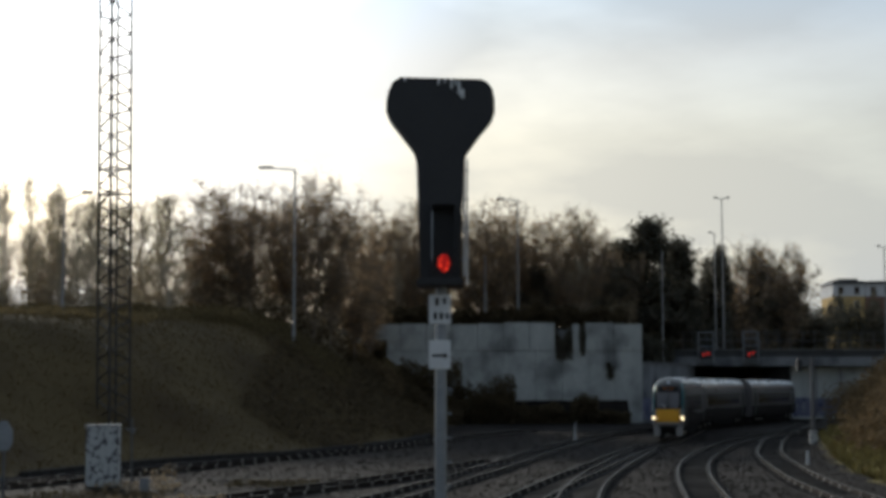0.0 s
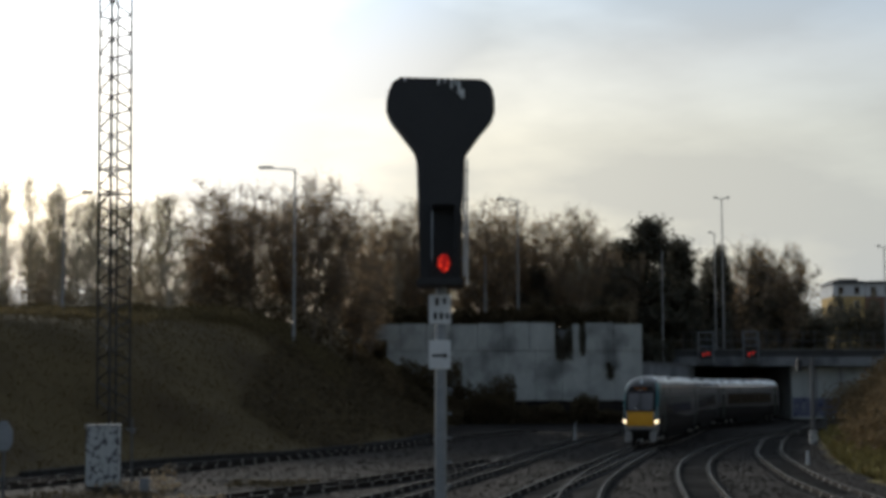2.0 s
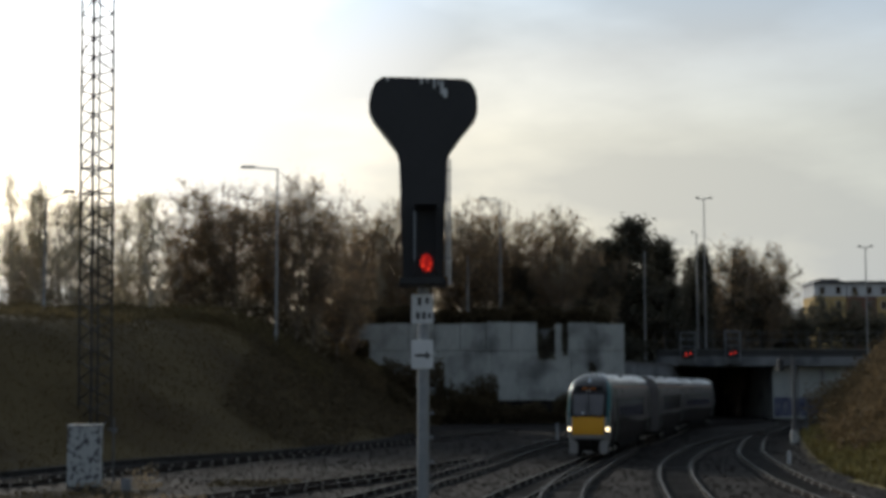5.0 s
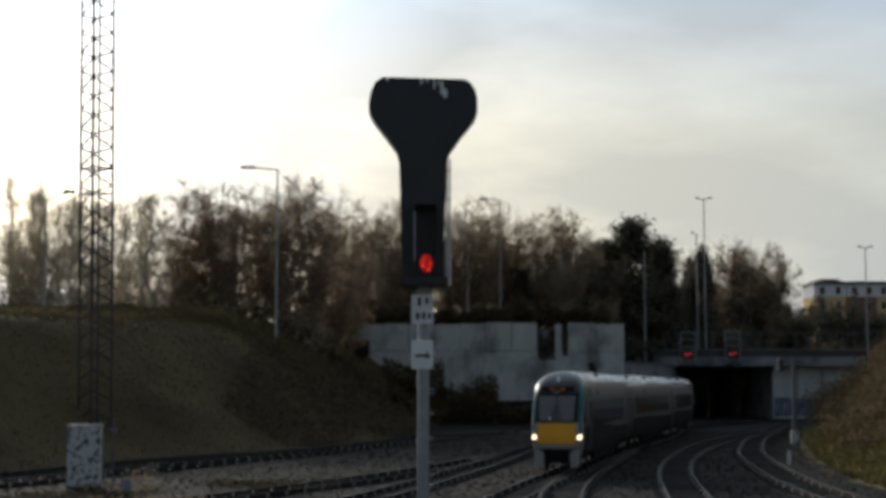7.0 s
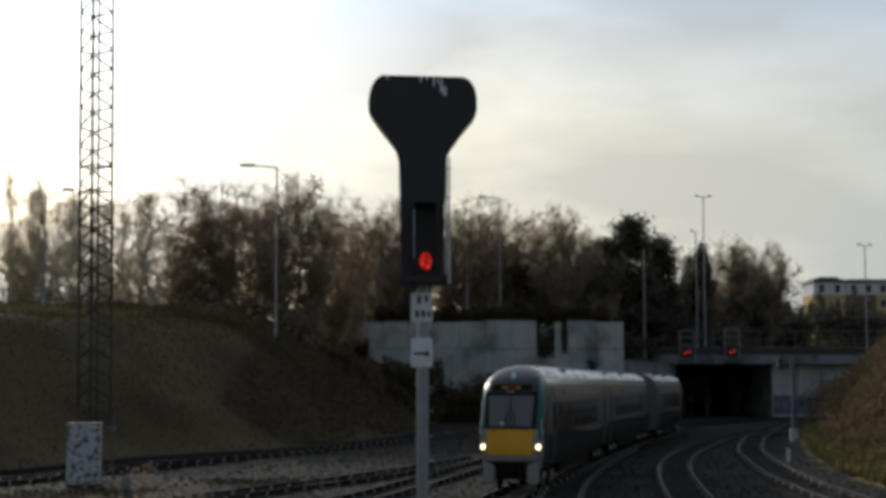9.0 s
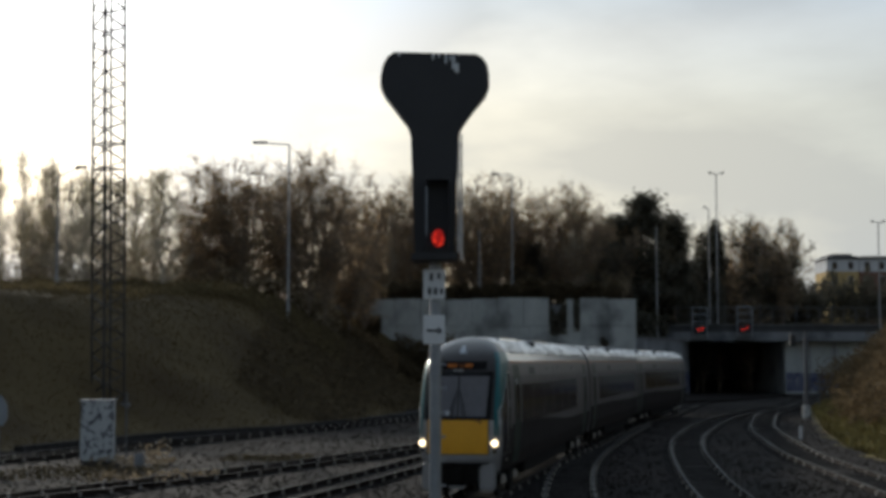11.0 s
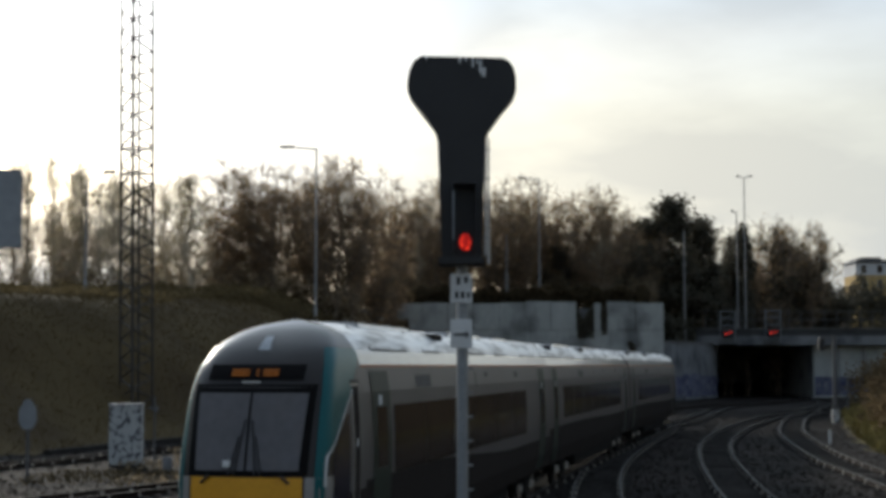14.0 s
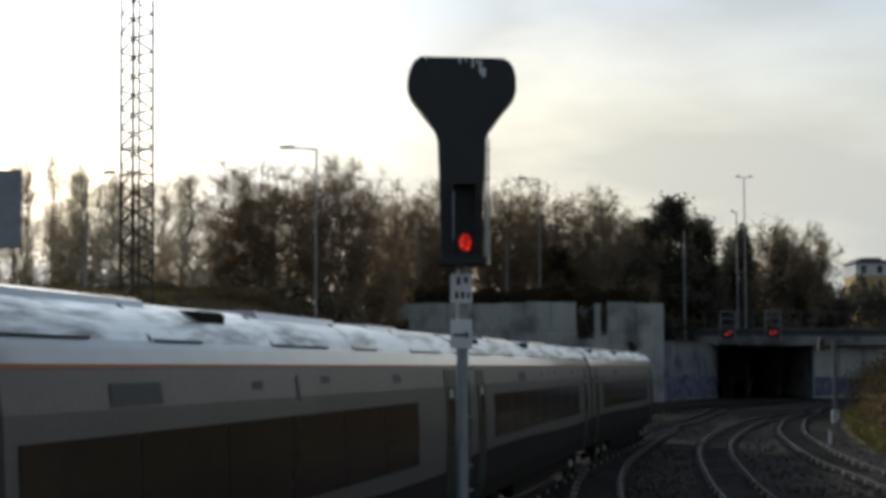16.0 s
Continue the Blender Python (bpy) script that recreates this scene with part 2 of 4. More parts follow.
            dense.append(0.5 * (2 * p1 + (p2 - p0) * u + (2 * p0 - 5 * p1 + 4 * p2 - p3) * u * u + (3 * p1 - p0 - 3 * p2 + p3) * u ** 3))
    dense.append(pts[-2])
    run, acc, nxt, total = [dense[0].copy()], 0.0, step, 0.0
    for a, b in zip(dense, dense[1:]):
        d = (b - a).length
        while acc + d >= nxt:
            run.append(a.lerp(b, (nxt - acc) / d))
            nxt += step
        acc += d
    return run


# ---- ground ----
BANK_LEFT = [(-38, -30), (-34, 0), (-29, 30), (-23.5, 52), (-19.4, 68), (-16.3, 79), (-13.4, 85), (-9.4, 92), (-3.5, 113), (-1, 138), (0.8, 158), (2.5, 168)]
BANK_RIGHT = [(16, -30), (16.5, 0), (17, 40), (17.8, 62), (18.6, 70), (22.2, 89), (30.5, 126), (40, 158), (47, 178)]
BRIDGE_Y = 188.0


def edge_x(line, y):
    if y <= line[0][1]:
        return line[0][0]
    for (xa, ya), (xb, yb) in zip(line, line[1:]):
        if y <= yb:
            return xa + (xb - xa) * (y - ya) / (yb - ya)
    return line[-1][0]


def smooth01(u):
    u = max(0.0, min(1.0, u))
    return u * u * (3 - 2 * u)


def ground_z(x, y):
    low = -0.2 + 0.04 * noise.noise((x * 0.3, y * 0.3, 0))
    left = edge_x(BANK_LEFT, y) - x
    right = x - edge_x(BANK_RIGHT, y)
    top = 8.0 + max(0, min(2.0, (y - 95) * 0.035))
    rough = 0.35 * noise.noise((x * 0.12, y * 0.12, 3)) + 0.15 * noise.noise((x * 0.5, y * 0.5, 5))
    z = low
    if left > 0:
        z = low + (top - low + rough) * smooth01(left / 17.0) ** 0.8
    if right > 0:
        z = low + (6.3 + rough) * smooth01(right / 12.0)
    if y > 168.6 and x < 20.6:
        z = 10.0
    elif y > 168.6 and x < 21.6 + (y - 168.7) * 0.433 - 1.0 and y < 192:
        z = 5.9
    if y > BRIDGE_Y + 4 and not (29.0 < x < 44.0):
        z = 7.6
    if y > 222:
        z = 7.6
    return z


def make_ground():
    xs = [-3000, -1500, -700, -300, -150, -100, -75] + [-60 + 1.25 * i for i in range(105)] + [74, 80, 90, 120, 200, 400, 900, 1700, 3000]
    ys = [-3000, -900, -300, -100, -60] + [-40 + 1.25 * i for i in range(212)] + [228, 235, 250, 290, 350, 500, 900, 1700, 3500]
    verts = [(x, y, ground_z(x, y)) for y in ys for x in xs]
    nx = len(xs)
    faces, mats = [], []
    for j in range(len(ys) - 1):
        for i in range(nx - 1):
            faces.append((j * nx + i, j * nx + i + 1, (j + 1) * nx + i + 1, (j + 1) * nx + i))
            x, y = (xs[i] + xs[i + 1]) / 2, (ys[j] + ys[j + 1]) / 2
            left, right = edge_x(BANK_LEFT, y) - x, x - edge_x(BANK_RIGHT, y)
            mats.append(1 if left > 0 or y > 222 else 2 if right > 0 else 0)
    me = bpy.data.meshes.new("ground")
    me.from_pydata(verts, [], faces)
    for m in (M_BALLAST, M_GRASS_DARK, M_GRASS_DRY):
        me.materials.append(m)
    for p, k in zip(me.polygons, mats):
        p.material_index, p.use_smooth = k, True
    tagged(new("ground", me), "dark ballast yard between rough grassy railway banks", "ground", kind="structure")


make_ground()

# ---- tracks ----
GAUGE = 1.40
LINE_MAIN = [(-7.7, -4), (-3.75, 17.7), (-1.25, 31.2), (0.55, 41), (2.8, 53), (5.5, 66), (10.1, 87), (12.8, 98.6), (15.5, 107.5), (23.7, 141), (32.4, 161), (37, 172), (39.7, 181), (40.6, 192), (40.8, 225)]
LINE_RIGHT = [(6.2, 18), (6.85, 30), (7.7, 40), (8.75, 51), (10.9, 67.8), (13.6, 82.5), (18.3, 101), (24.0, 118.5), (29.8, 134), (35.3, 153), (38.6, 168), (40.2, 182)]
LINE_FAR_RIGHT = [(12.6, 20), (13, 36), (14.0, 52), (15.1, 65), (18.0, 85), (20.8, 99), (25.3, 117.5), (30.6, 132), (35.5, 146)]
LINE_LEFT = [(-9.8, 18), (-6.2, 36), (-2.2, 52), (0.5, 64), (3.3, 78), (6.2, 93.5), (12.2, 120.5), (19, 139), (27.5, 155), (34.0, 167.5), (38.3, 178.5)]
LINE_SIDING = [(-24, 22), (-17.5, 34), (-11.8, 43.5), (-6.4, 55), (-1.5, 67), (3.0, 81)]
LINE_BACK = [(-22, 45), (-16.5, 62), (-11.5, 76), (-6, 92), (0, 112), (8, 138)]
LINE_LINK = [(3.1, 30), (3.6, 42), (4.6, 53), (6.0, 63), (8.8, 78), (12.4, 95)]

# Pale colour carries the glints of rail clips and axle boxes; also pale cab trim.
M_CLIP = mat("glint_pale_clip_and_trim", (0.62, 0.58, 0.52), (0.4, 0.37, 0.33), 0.45, 0.3, 2.0, 20.0, 0.0)


def sleeper_mesh(clips):
    bm = bmesh.new()
    box(bm, -1.08, 1.08, -0.12, 0.12, -0.32, -0.17, 0.015)
    n_wood = len(bm.faces)
    if clips:
        for side in (-1, 1):
            for near in (-1, 1):
                box(bm, side * GAUGE / 2 + near * 0.07 - 0.022, side * GAUGE / 2 + near * 0.07 + 0.022, -0.04, 0.04, -0.17, -0.05, 0.012)
    me = mesh_of("sleeper", bm, [M_SLEEPER, M_CLIP])
    for p in me.polygons:
        p.material_index = 1 if p.index >= n_wood else 0
    return me


SLEEPER, SLEEPER_PLAIN = sleeper_mesh(True), sleeper_mesh(False)


def rail_section(bm, pts, off, z1, z0, w):
    prev = None
    for i, p in enumerate(pts):
        d = (pts[min(i + 1, len(pts) - 1)] - pts[max(i - 1, 0)]).normalized()
        nrm = Vector((d.y, -d.x))
        c = p + nrm * off
        ring = [bm.verts.new((*(c + nrm * s), z)) for s, z in ((-w, z0), (-w, z1), (w, z1), (w, z0))]
        if prev:
            for a in range(4):
                bm.faces.new((prev[a], prev[(a + 1) % 4], ring[(a + 1) % 4], ring[a]))
        prev = ring


def make_track(points, label, every):
    root = empty("railway_track")
    pts = spline(points, 1.0)
    for side in (-1, 1):
        bm = bmesh.new()
        rail_section(bm, pts, side * GAUGE / 2, -0.012, -0.05, 0.033)
        rail_section(bm, pts, side * GAUGE / 2, -0.05, -0.17, 0.012)
        rail = part("rail", bm, M_RAIL_SIDE, root)
        bm = bmesh.new()
        rail_section(bm, pts, side * GAUGE / 2, 0.0, -0.011, 0.03)
        part("running_surface", bm, M_RAIL, rail, "bright worn steel rail head")
    if every:
        for i, (a, b) in enumerate(zip(spline(points, 0.7), spline(points, 0.7)[1:])):
            if a.y > 135 or a.y < 34:
                continue
            ob = new("sleeper", SLEEPER_PLAIN if i % every else SLEEPER)
            ob.parent = root
            d = b - a
            ob.matrix_basis = Matrix.Translation((a.x, a.y, 0)) @ Matrix.Rotation(math.atan2(-d.x, d.y), 4, "Z")
    return tagged(root, label, "railway track", "tracks through the yard", "structure")


def make_trough():
    """A run of concrete cable trough lids along the foot of the bank."""
    root = empty("cable_trough")
    tagged(root, "dull concrete cable trough along the foot of the bank", "cable trough", kind="structure")
    line = [(x + 1.1, y) for x, y in BANK_LEFT[4:10]]
    pts = spline(line, 1.0)
    for a, b in zip(pts, pts[1:]):
        d = b - a
        ob = new("lid", LID)
        ob.parent = root
        ob.matrix_basis = Matrix.Translation((a.x, a.y, 0)) @ Matrix.Rotation(math.atan2(-d.x, d.y), 4, "Z")


lid_bm = bmesh.new()
box(lid_bm, -0.22, 0.22, 0.02, 0.98, -0.3, 0.02, 0.015)
LID = mesh_of("lid", lid_bm, M_SLEEPER)
make_trough()


# ---- retaining wall and bridge ----
def make_wall():
    root = empty("wall_retaining")
    tagged(root, "tall grey concrete panel retaining wall with damp streaks", "wall", kind="structure")
    bm = bmesh.new()
    box(bm, -14, 21.6, 168.0, 168.8, -0.5, 9.9)
    part("wall_core", bm, M_CONCRETE_DARK, root)
    bm = bmesh.new()
    box(bm, 14.05, 14.8, 167.76, 168.1, 7.6, 10.5, 0.03)
    part("pier", bm, M_CONCRETE, root, "narrow pale pier between two ivy-clad gaps")
    rnd = random.Random(4)
    for x0, x1, n in ((-10.2, 12.15, 8), (15.45, 21.6, 2)):
        w = (x1 - x0) / n
        for k in range(n):
            bm = bmesh.new()
            box(bm, x0 + k * w + 0.03, x0 + (k + 1) * w - 0.03, 167.75, 168.1, 7.6, 10.55 + rnd.uniform(-0.12, 0.14), 0.03)
            part("panel", bm, M_CONCRETE, root)
    w = 31.8 / 11
    for k in range(11):
        bm = bmesh.new()
        box(bm, -10.2 + k * w + 0.02, -10.2 + (k + 1) * w - 0.02, 167.8, 168.1, -0.4, 7.56, 0.03)
        part("panel", bm, M_CONCRETE, root)


WING_A, WING_B = Vector((21.6, 168.7)), Vector((31.0, 190.4))


def make_bridge():
    root = empty("road_bridge")
    tagged(root, "grey concrete road bridge over the railway cutting", "bridge", kind="structure")
    y = BRIDGE_Y
    for x0, x1 in ((27.6, 36.9), (36.94, 46.5), (46.54, 56.2), (56.24, 66)):
        bm = bmesh.new()
        box(bm, x0, x1, y, y + 0.6, 6.2, 7.35, 0.04)
        part("fascia_beam", bm, M_CONCRETE_MID, root)
    bm = bmesh.new()
    box(bm, 27.6, 66, y + 0.12, y + 0.55, 7.35, 8.1, 0.03)
    part("parapet", bm, M_SOOT, root, "soot-dark parapet")
    bm = bmesh.new()
    box(bm, 27.5, 66, y - 0.06, y + 0.62, 8.1, 8.25, 0.03)
    part("coping", bm, M_CONCRETE_DARK, root)
    bm = bmesh.new()
    box(bm, 27.6, 66, y + 0.6, y + 34, 6.2, 7.2)
    part("deck", bm, M_CONCRETE_DARK, root)
    bm = bmesh.new()
    box(bm, 22.4, 30.9, y + 2.6, y + 34, -0.5, 6.2)
    part("abutment", bm, M_CONCRETE_MID, root)
    # slanting wing wall in three bays, with blue paint along its foot
    run = (WING_B - WING_A).normalized()
    turn = Matrix.Translation((*WING_A, 0)) @ Matrix.Rotation(math.atan2(run.y, run.x), 4, "Z")
    length = (WING_B - WING_A).length
    for k in range(3):
        a, b = length * k / 3 + 0.04, length * (k + 1) / 3 - 0.04
        bm = bmesh.new()
        box(bm, a, b, 0, 1.6, -0.5, 6.2, 0.03, turn)
        bay = part("wing_wall", bm, M_CONCRETE_MID, root)
        bm = bmesh.new()
        box(bm, a, b, -0.006, 0.0, 0.15, 2.5 + 0.25 * (k % 2), 0.0, turn)
        part("painted_band", bm, M_GRAFFITI, bay, "faded blue graffiti along the foot")
        bm = bmesh.new()
        box(bm, a, b, -0.15, 1.75, 6.2, 6.45, 0.03, turn)
        part("coping", bm, M_CONCRETE_DARK, bay)
    bm = bmesh.new()
    box(bm, 42.6, 66, y + 1.6, y + 34, -0.5, 6.2)
    far = part("abutment", bm, M_CONCRETE, root)
    for x in (45.6, 48.6, 51.6):
        bm = bmesh.new()
        box(bm, x, x + 0.12, y + 1.56, y + 1.6, -0.3, 6.1)
        part("joint_cover", bm, M_CONCRETE_DARK, far)
    bm = bmesh.new()
    box(bm, 42.7, 52, y + 1.594, y + 1.6, 0.1, 2.4)
    part("painted_band", bm, M_GRAFFITI, far, "faded blue graffiti along the foot")
    # End wall added across the line so that the opening stays dark.
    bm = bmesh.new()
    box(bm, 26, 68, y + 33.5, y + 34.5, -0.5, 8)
    part("added_end_wall", bm, M_CONCRETE_DARK, root)
    rnd = random.Random(21)
    for i in range(26):
        bm = bmesh.new()
        rod(bm, (27.8 + 1.45 * i, y + 0.3, 8.2), (27.8 + 1.45 * i, y + 0.3, 10.3 + rnd.uniform(-0.1, 0.5)), 0.045, n=6)
        part("railing_post", bm, M_GALV_DARK, root)
    for z in (9.3, 10.3):
        bm = bmesh.new()
        rod(bm, (27.6, y + 0.3, z), (66, y + 0.3, z), 0.035, n=6)
        part("railing_rail", bm, M_GALV_DARK, root)


# ---- main signal ----
def bars(bm, rows, y):
    """Short dark bars, in place of writing: rows of (x0, x1, z0, z1)."""
    for x0, x1, z0, z1 in rows:
        box(bm, x0, x1, y - 0.004, y, z0, z1)
    return bm


def make_signal():
    root = empty("railway_signal", pose(0, 18, 0))
    tagged(root, "tall black railway signal showing red on a grey post", "signal")
    bm = bmesh.new()
    rod(bm, (-0.025, 0.05, -0.3), (-0.025, 0.05, 4.95), 0.068, n=20)
    part("post", bm, M_GALV, root, "grey galvanised tubular post")
    o = [(-0.265, 4.95), (0.2, 4.95), (0.235, 6.36), (0.26, 6.46), (0.575, 6.84), (0.61, 6.93), (0.61, 7.08), (0.585, 7.2), (0.53, 7.28), (0.46, 7.32),
         (-0.51, 7.345), (-0.59, 7.29), (-0.645, 7.18), (-0.67, 7.05), (-0.67, 6.93), (-0.63, 6.84), (-0.33, 6.48), (-0.295, 6.36)]
    bm = bmesh.new()
    prism(bm, o, -0.02, 0.3, 0.018)
    head = part("backboard", bm, M_BLACK, root, "matt black head and route indicator housing")
    for x, z0, z1, w in ((0.1, 7.2, 7.32, 0.012), (0.19, 7.13, 7.29, 0.016), (0.23, 7.09, 7.2, 0.022), (0.02, 7.27, 7.32, 0.01), (-0.05, 7.25, 7.32, 0.012), (-0.45, 7.29, 7.33, 0.012), (0.15, 7.24, 7.3, 0.01)):
        bm = bmesh.new()
        box(bm, x - w, x + w, -0.042, -0.036, z0, z1, 0.002)
        part("dropping", bm, M_WHITE, head, "white streak running down the rim")
    bm = bmesh.new()
    box(bm, -0.305, 0.235, -0.28, 0.32, 4.87, 4.95, 0.012)
    part("platform", bm, M_BLACK, root)
    bm = bmesh.new()
    for x0, x1 in ((-0.14, -0.125), (0.13, 0.145)):
        box(bm, x0, x1, -0.26, -0.03, 5.0, 5.8, 0.003)
    box(bm, -0.14, 0.145, -0.26, -0.03, 5.8, 5.815, 0.003)
    part("hood", bm, M_BLACK, root, "black hood round the lamp slot")
    bm = bmesh.new()
    box(bm, -0.135, -0.118, -0.27, -0.262, 5.15, 5.72, 0.002)
    part("hood_edge", bm, M_GALV, root)
    # round lens, taller than wide as the hood shows it
    bm = bmesh.new()
    bmesh.ops.create_uvsphere(bm, u_segments=20, v_segments=12, radius=1.0)
    for v in bm.verts:
        v.co = Vector((0.01 + v.co.x * 0.07, -0.03 + v.co.y * 0.05, 5.14 + v.co.z * 0.104))
    part("red_lamp", bm, M_RED, root, "glowing red lens", smooth=True)
    for x, z0, z1 in ((0.285, 4.9, 6.4), (0.25, 5.0, 6.4)):
        bm = bmesh.new()
        rod(bm, (x, 0.2, z0), (x, 0.2, z1), 0.012, n=8)
        part("cable_conduit", bm, M_WHITE, root, "pale cable conduit")
    for z in (5.2, 5.55, 5.9, 6.25):
        bm = bmesh.new()
        box(bm, 0.2, 0.3, 0.19, 0.21, z, z + 0.02)
        part("bracket", bm, M_GALV, root)
    for z, h in ((4.43, 0.34), (3.905, 0.335)):
        bm = bmesh.new()
        box(bm, -0.165, 0.09, -0.06, -0.045, z, z + h, 0.004)
        plate = part("plate", bm, M_WHITE, root, "white enamel plate with black marks")
        if h == 0.34:
            rows = [(-0.09, -0.05, 4.64, 4.73), (0.0, 0.035, 4.66, 4.73), (-0.11, -0.07, 4.48, 4.56), (-0.04, 0.0, 4.48, 4.56), (0.03, 0.065, 4.49, 4.55)]
        else:
            rows = [(-0.125, 0.02, 4.045, 4.075)]
        for r in rows:
            bm = bars(bmesh.new(), [r], -0.061)
            if h != 0.34:
                prism(bm, [(0.01, 4.015), (0.06, 4.06), (0.01, 4.105)], -0.065, -0.061)
            part("bar" if h == 0.34 else "arrow", bm, M_BLACK, plate, "" if h == 0.34 else "black arrow")
    # step irons up the post
    for i in range(13):
        bm = bmesh.new()
        box(bm, 0.03, 0.1, 0.04, 0.06, 0.3 + 0.28 * i, 0.325 + 0.28 * i)
        part("step_iron", bm, M_GALV, root)


for line, label in ((LINE_MAIN, "main line track with worn bright rails"), (LINE_RIGHT, "curved track on dark ballast"), (LINE_FAR_RIGHT, "curved outer track beside the grass bank"),
                    (LINE_LEFT, "straight track on dark ballast"), (LINE_SIDING, "siding track joining from the yard"), (LINE_BACK, "rusty back track below the bank"), (LINE_LINK, "crossover track between two lines")):
    make_track(line, label, 2 if "siding" in label or "straight" in label or "back" in label else 3)
make_wall()
make_bridge()
make_signal()


# ---- train ----
LENGTHS, GAP = (25.3, 24.3, 24.3), 0.4
HALF = [(0.96, 0.75), (1.07, 1.2), (1.11, 2.0), (1.11, 2.6), (1.07, 3.3), (1.0, 3.72), (0.92, 3.95), (0.74, 4.18), (0.42, 4.34), (0.0, 4.41)]
M_SILVER = mat("silver_train_paint", (0.168, 0.157, 0.155), (0.128, 0.119, 0.118), 0.4, 0.35, 0.6, 12.0, 0.05)
M_ROOF = mat("pale_train_roof", (0.45, 0.46, 0.48), (0.36, 0.37, 0.39), 0.38, 0.4, 0.9, 5.0, 0.3, stretch=(1.0, 0.3, 1.0))
# Light and dark ripples in the colour stand in for wavy sky reflections.
M_SHEET = mat("roof_sheet_with_reflections", (0.85, 0.85, 0.84), (0.1, 0.1, 0.105), 0.3, 0.3, 0.8, 3.4, 1.0, stretch=(1.6, 0.34, 2.4))
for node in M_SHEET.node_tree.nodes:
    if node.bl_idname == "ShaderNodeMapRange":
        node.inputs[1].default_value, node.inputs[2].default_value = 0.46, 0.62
M_LOWER = mat("dark_lower_paint", (0.04, 0.033, 0.03), (0.026, 0.022, 0.02), 0.65, 0.0, 0.7, 10.0, 0.1)
M_TEAL = mat("teal_train_paint", (0.01, 0.12, 0.13), (0.008, 0.095, 0.105), 0.35, 0.1, 1.0, 14.0, 0.03)
M_YELLOW = mat("yellow_warning_paint", (0.8, 0.38, 0.01), (0.68, 0.31, 0.008), 0.5, 0.0, 1.5, 16.0, 0.05)
M_CAB = mat("charcoal_cab_paint", (0.026, 0.021, 0.019), (0.018, 0.015, 0.014), 0.4, 0.0, 1.5, 16.0, 0.03)
M_CORNER = mat("pale_corner_paint", (0.28, 0.272, 0.265), (0.21, 0.204, 0.198), 0.45, 0.0, 1.5, 14.0, 0.05)
M_QUARTER = glass("dark_blue_side_glass", (0.03, 0.026, 0.034), 0.15)
M_SCREEN = glass("tinted_windscreen", (0.085, 0.078, 0.08), 0.08)
M_SURROUND = mat("black_rubber_surround", (0.01, 0.009, 0.009), (0.006, 0.006, 0.006), 0.85, 0.0, 2.0, 20.0, 0.05)
M_PANE = glass("tinted_side_glass", (0.04, 0.029, 0.023), 0.1)
M_PANE.node_tree.nodes["Principled BSDF"].inputs["Specular IOR Level"].default_value = 0.05
M_DOOR = mat("dark_green_door", (0.03, 0.045, 0.035), (0.02, 0.03, 0.025), 0.45, 0.0, 1.0, 12.0, 0.05)
M_VENT = mat("grey_vent_louvre", (0.075, 0.072, 0.072), (0.05, 0.048, 0.048), 0.6, 0.2, 3.0, 30.0, 0.3)
M_ORANGE = mat("orange_stripe", (0.4, 0.12, 0.025), (0.32, 0.095, 0.02), 0.5, 0.0, 2.0, 20.0, 0.0)
M_UNDER = mat("grimy_underframe", (0.016, 0.014, 0.012), (0.009, 0.008, 0.007), 0.88, 0.0, 1.0, 9.0, 0.4)
M_LAMP = mat("headlamp_light", (1.0, 0.8, 0.5), emit=4.0)
M_DISPLAY = mat("amber_display", (1.0, 0.36, 0.06), emit=0.1)
M_DISPLAY.node_tree.nodes["Principled BSDF"].inputs["Base Color"].default_value = (0.05, 0.02, 0.006, 1)


def half_width(z):
    for (xa, za), (xb, zb) in zip(HALF, HALF[1:]):
        if z <= zb:
            u = (z - za) / (zb - za)
            if za > 3.7:                      # round the roof between the stations
                return math.sqrt(max(0.0, xa * xa + (xb * xb - xa * xa) * u))
            return xa + (xb - xa) * u
    return 0.0


NOSE_LINE = [(0.75, 0.9), (1.1, 0.67), (1.5, 0.65), (2.1, 0.68), (2.4, 0.74), (3.0, 0.9), (3.4, 1.04), (3.6, 1.16), (3.8, 1.36), (3.97, 1.6), (4.1, 1.86), (4.22, 2.16), (4.32, 2.5), (4.38, 2.8), (4.41, 3.1)]
CAB_BACK = 3.2
CORNER = 0.6


def nose_y(z):
    for (za, ya), (zb, yb) in zip(NOSE_LINE, NOSE_LINE[1:]):
        if z <= zb:
            return ya + (yb - ya) * max(0.0, (z - za) / (zb - za))
    return NOSE_LINE[-1][1]


def nose_point(u, z, off=0.0):
    """A point of the cab at height z: u runs from -1 to 1 round the front, and on to -2 and 2 along the straight sides."""
    w, y0 = half_width(z) + off * 0.8, nose_y(z) - off
    d = min(CORNER, CAB_BACK - y0)
    a = min(1.0, abs(u)) * math.pi / 2
    x = w * math.sin(a) ** 0.66
    y = y0 + d * (1 - max(0.0, math.cos(a)) ** 0.75) + max(0.0, abs(u) - 1) * (CAB_BACK - y0 - d)
    return Vector((math.copysign(x, u), y, z))


def at_x(x, z):
    """The u of the cab front at a distance x from its middle."""
    return math.asin(min(1.0, x / half_width(z)) ** (1 / 0.66)) * 2 / math.pi


def at_y(y, z):
    """The u of the cab's corner or side at a distance y behind the coupling."""
    y0 = nose_y(z)
    d = min(CORNER, CAB_BACK - y0)
    if y >= y0 + d:
        return min(2.0, 1 + (y - y0 - d) / max(0.01, CAB_BACK - y0 - d))
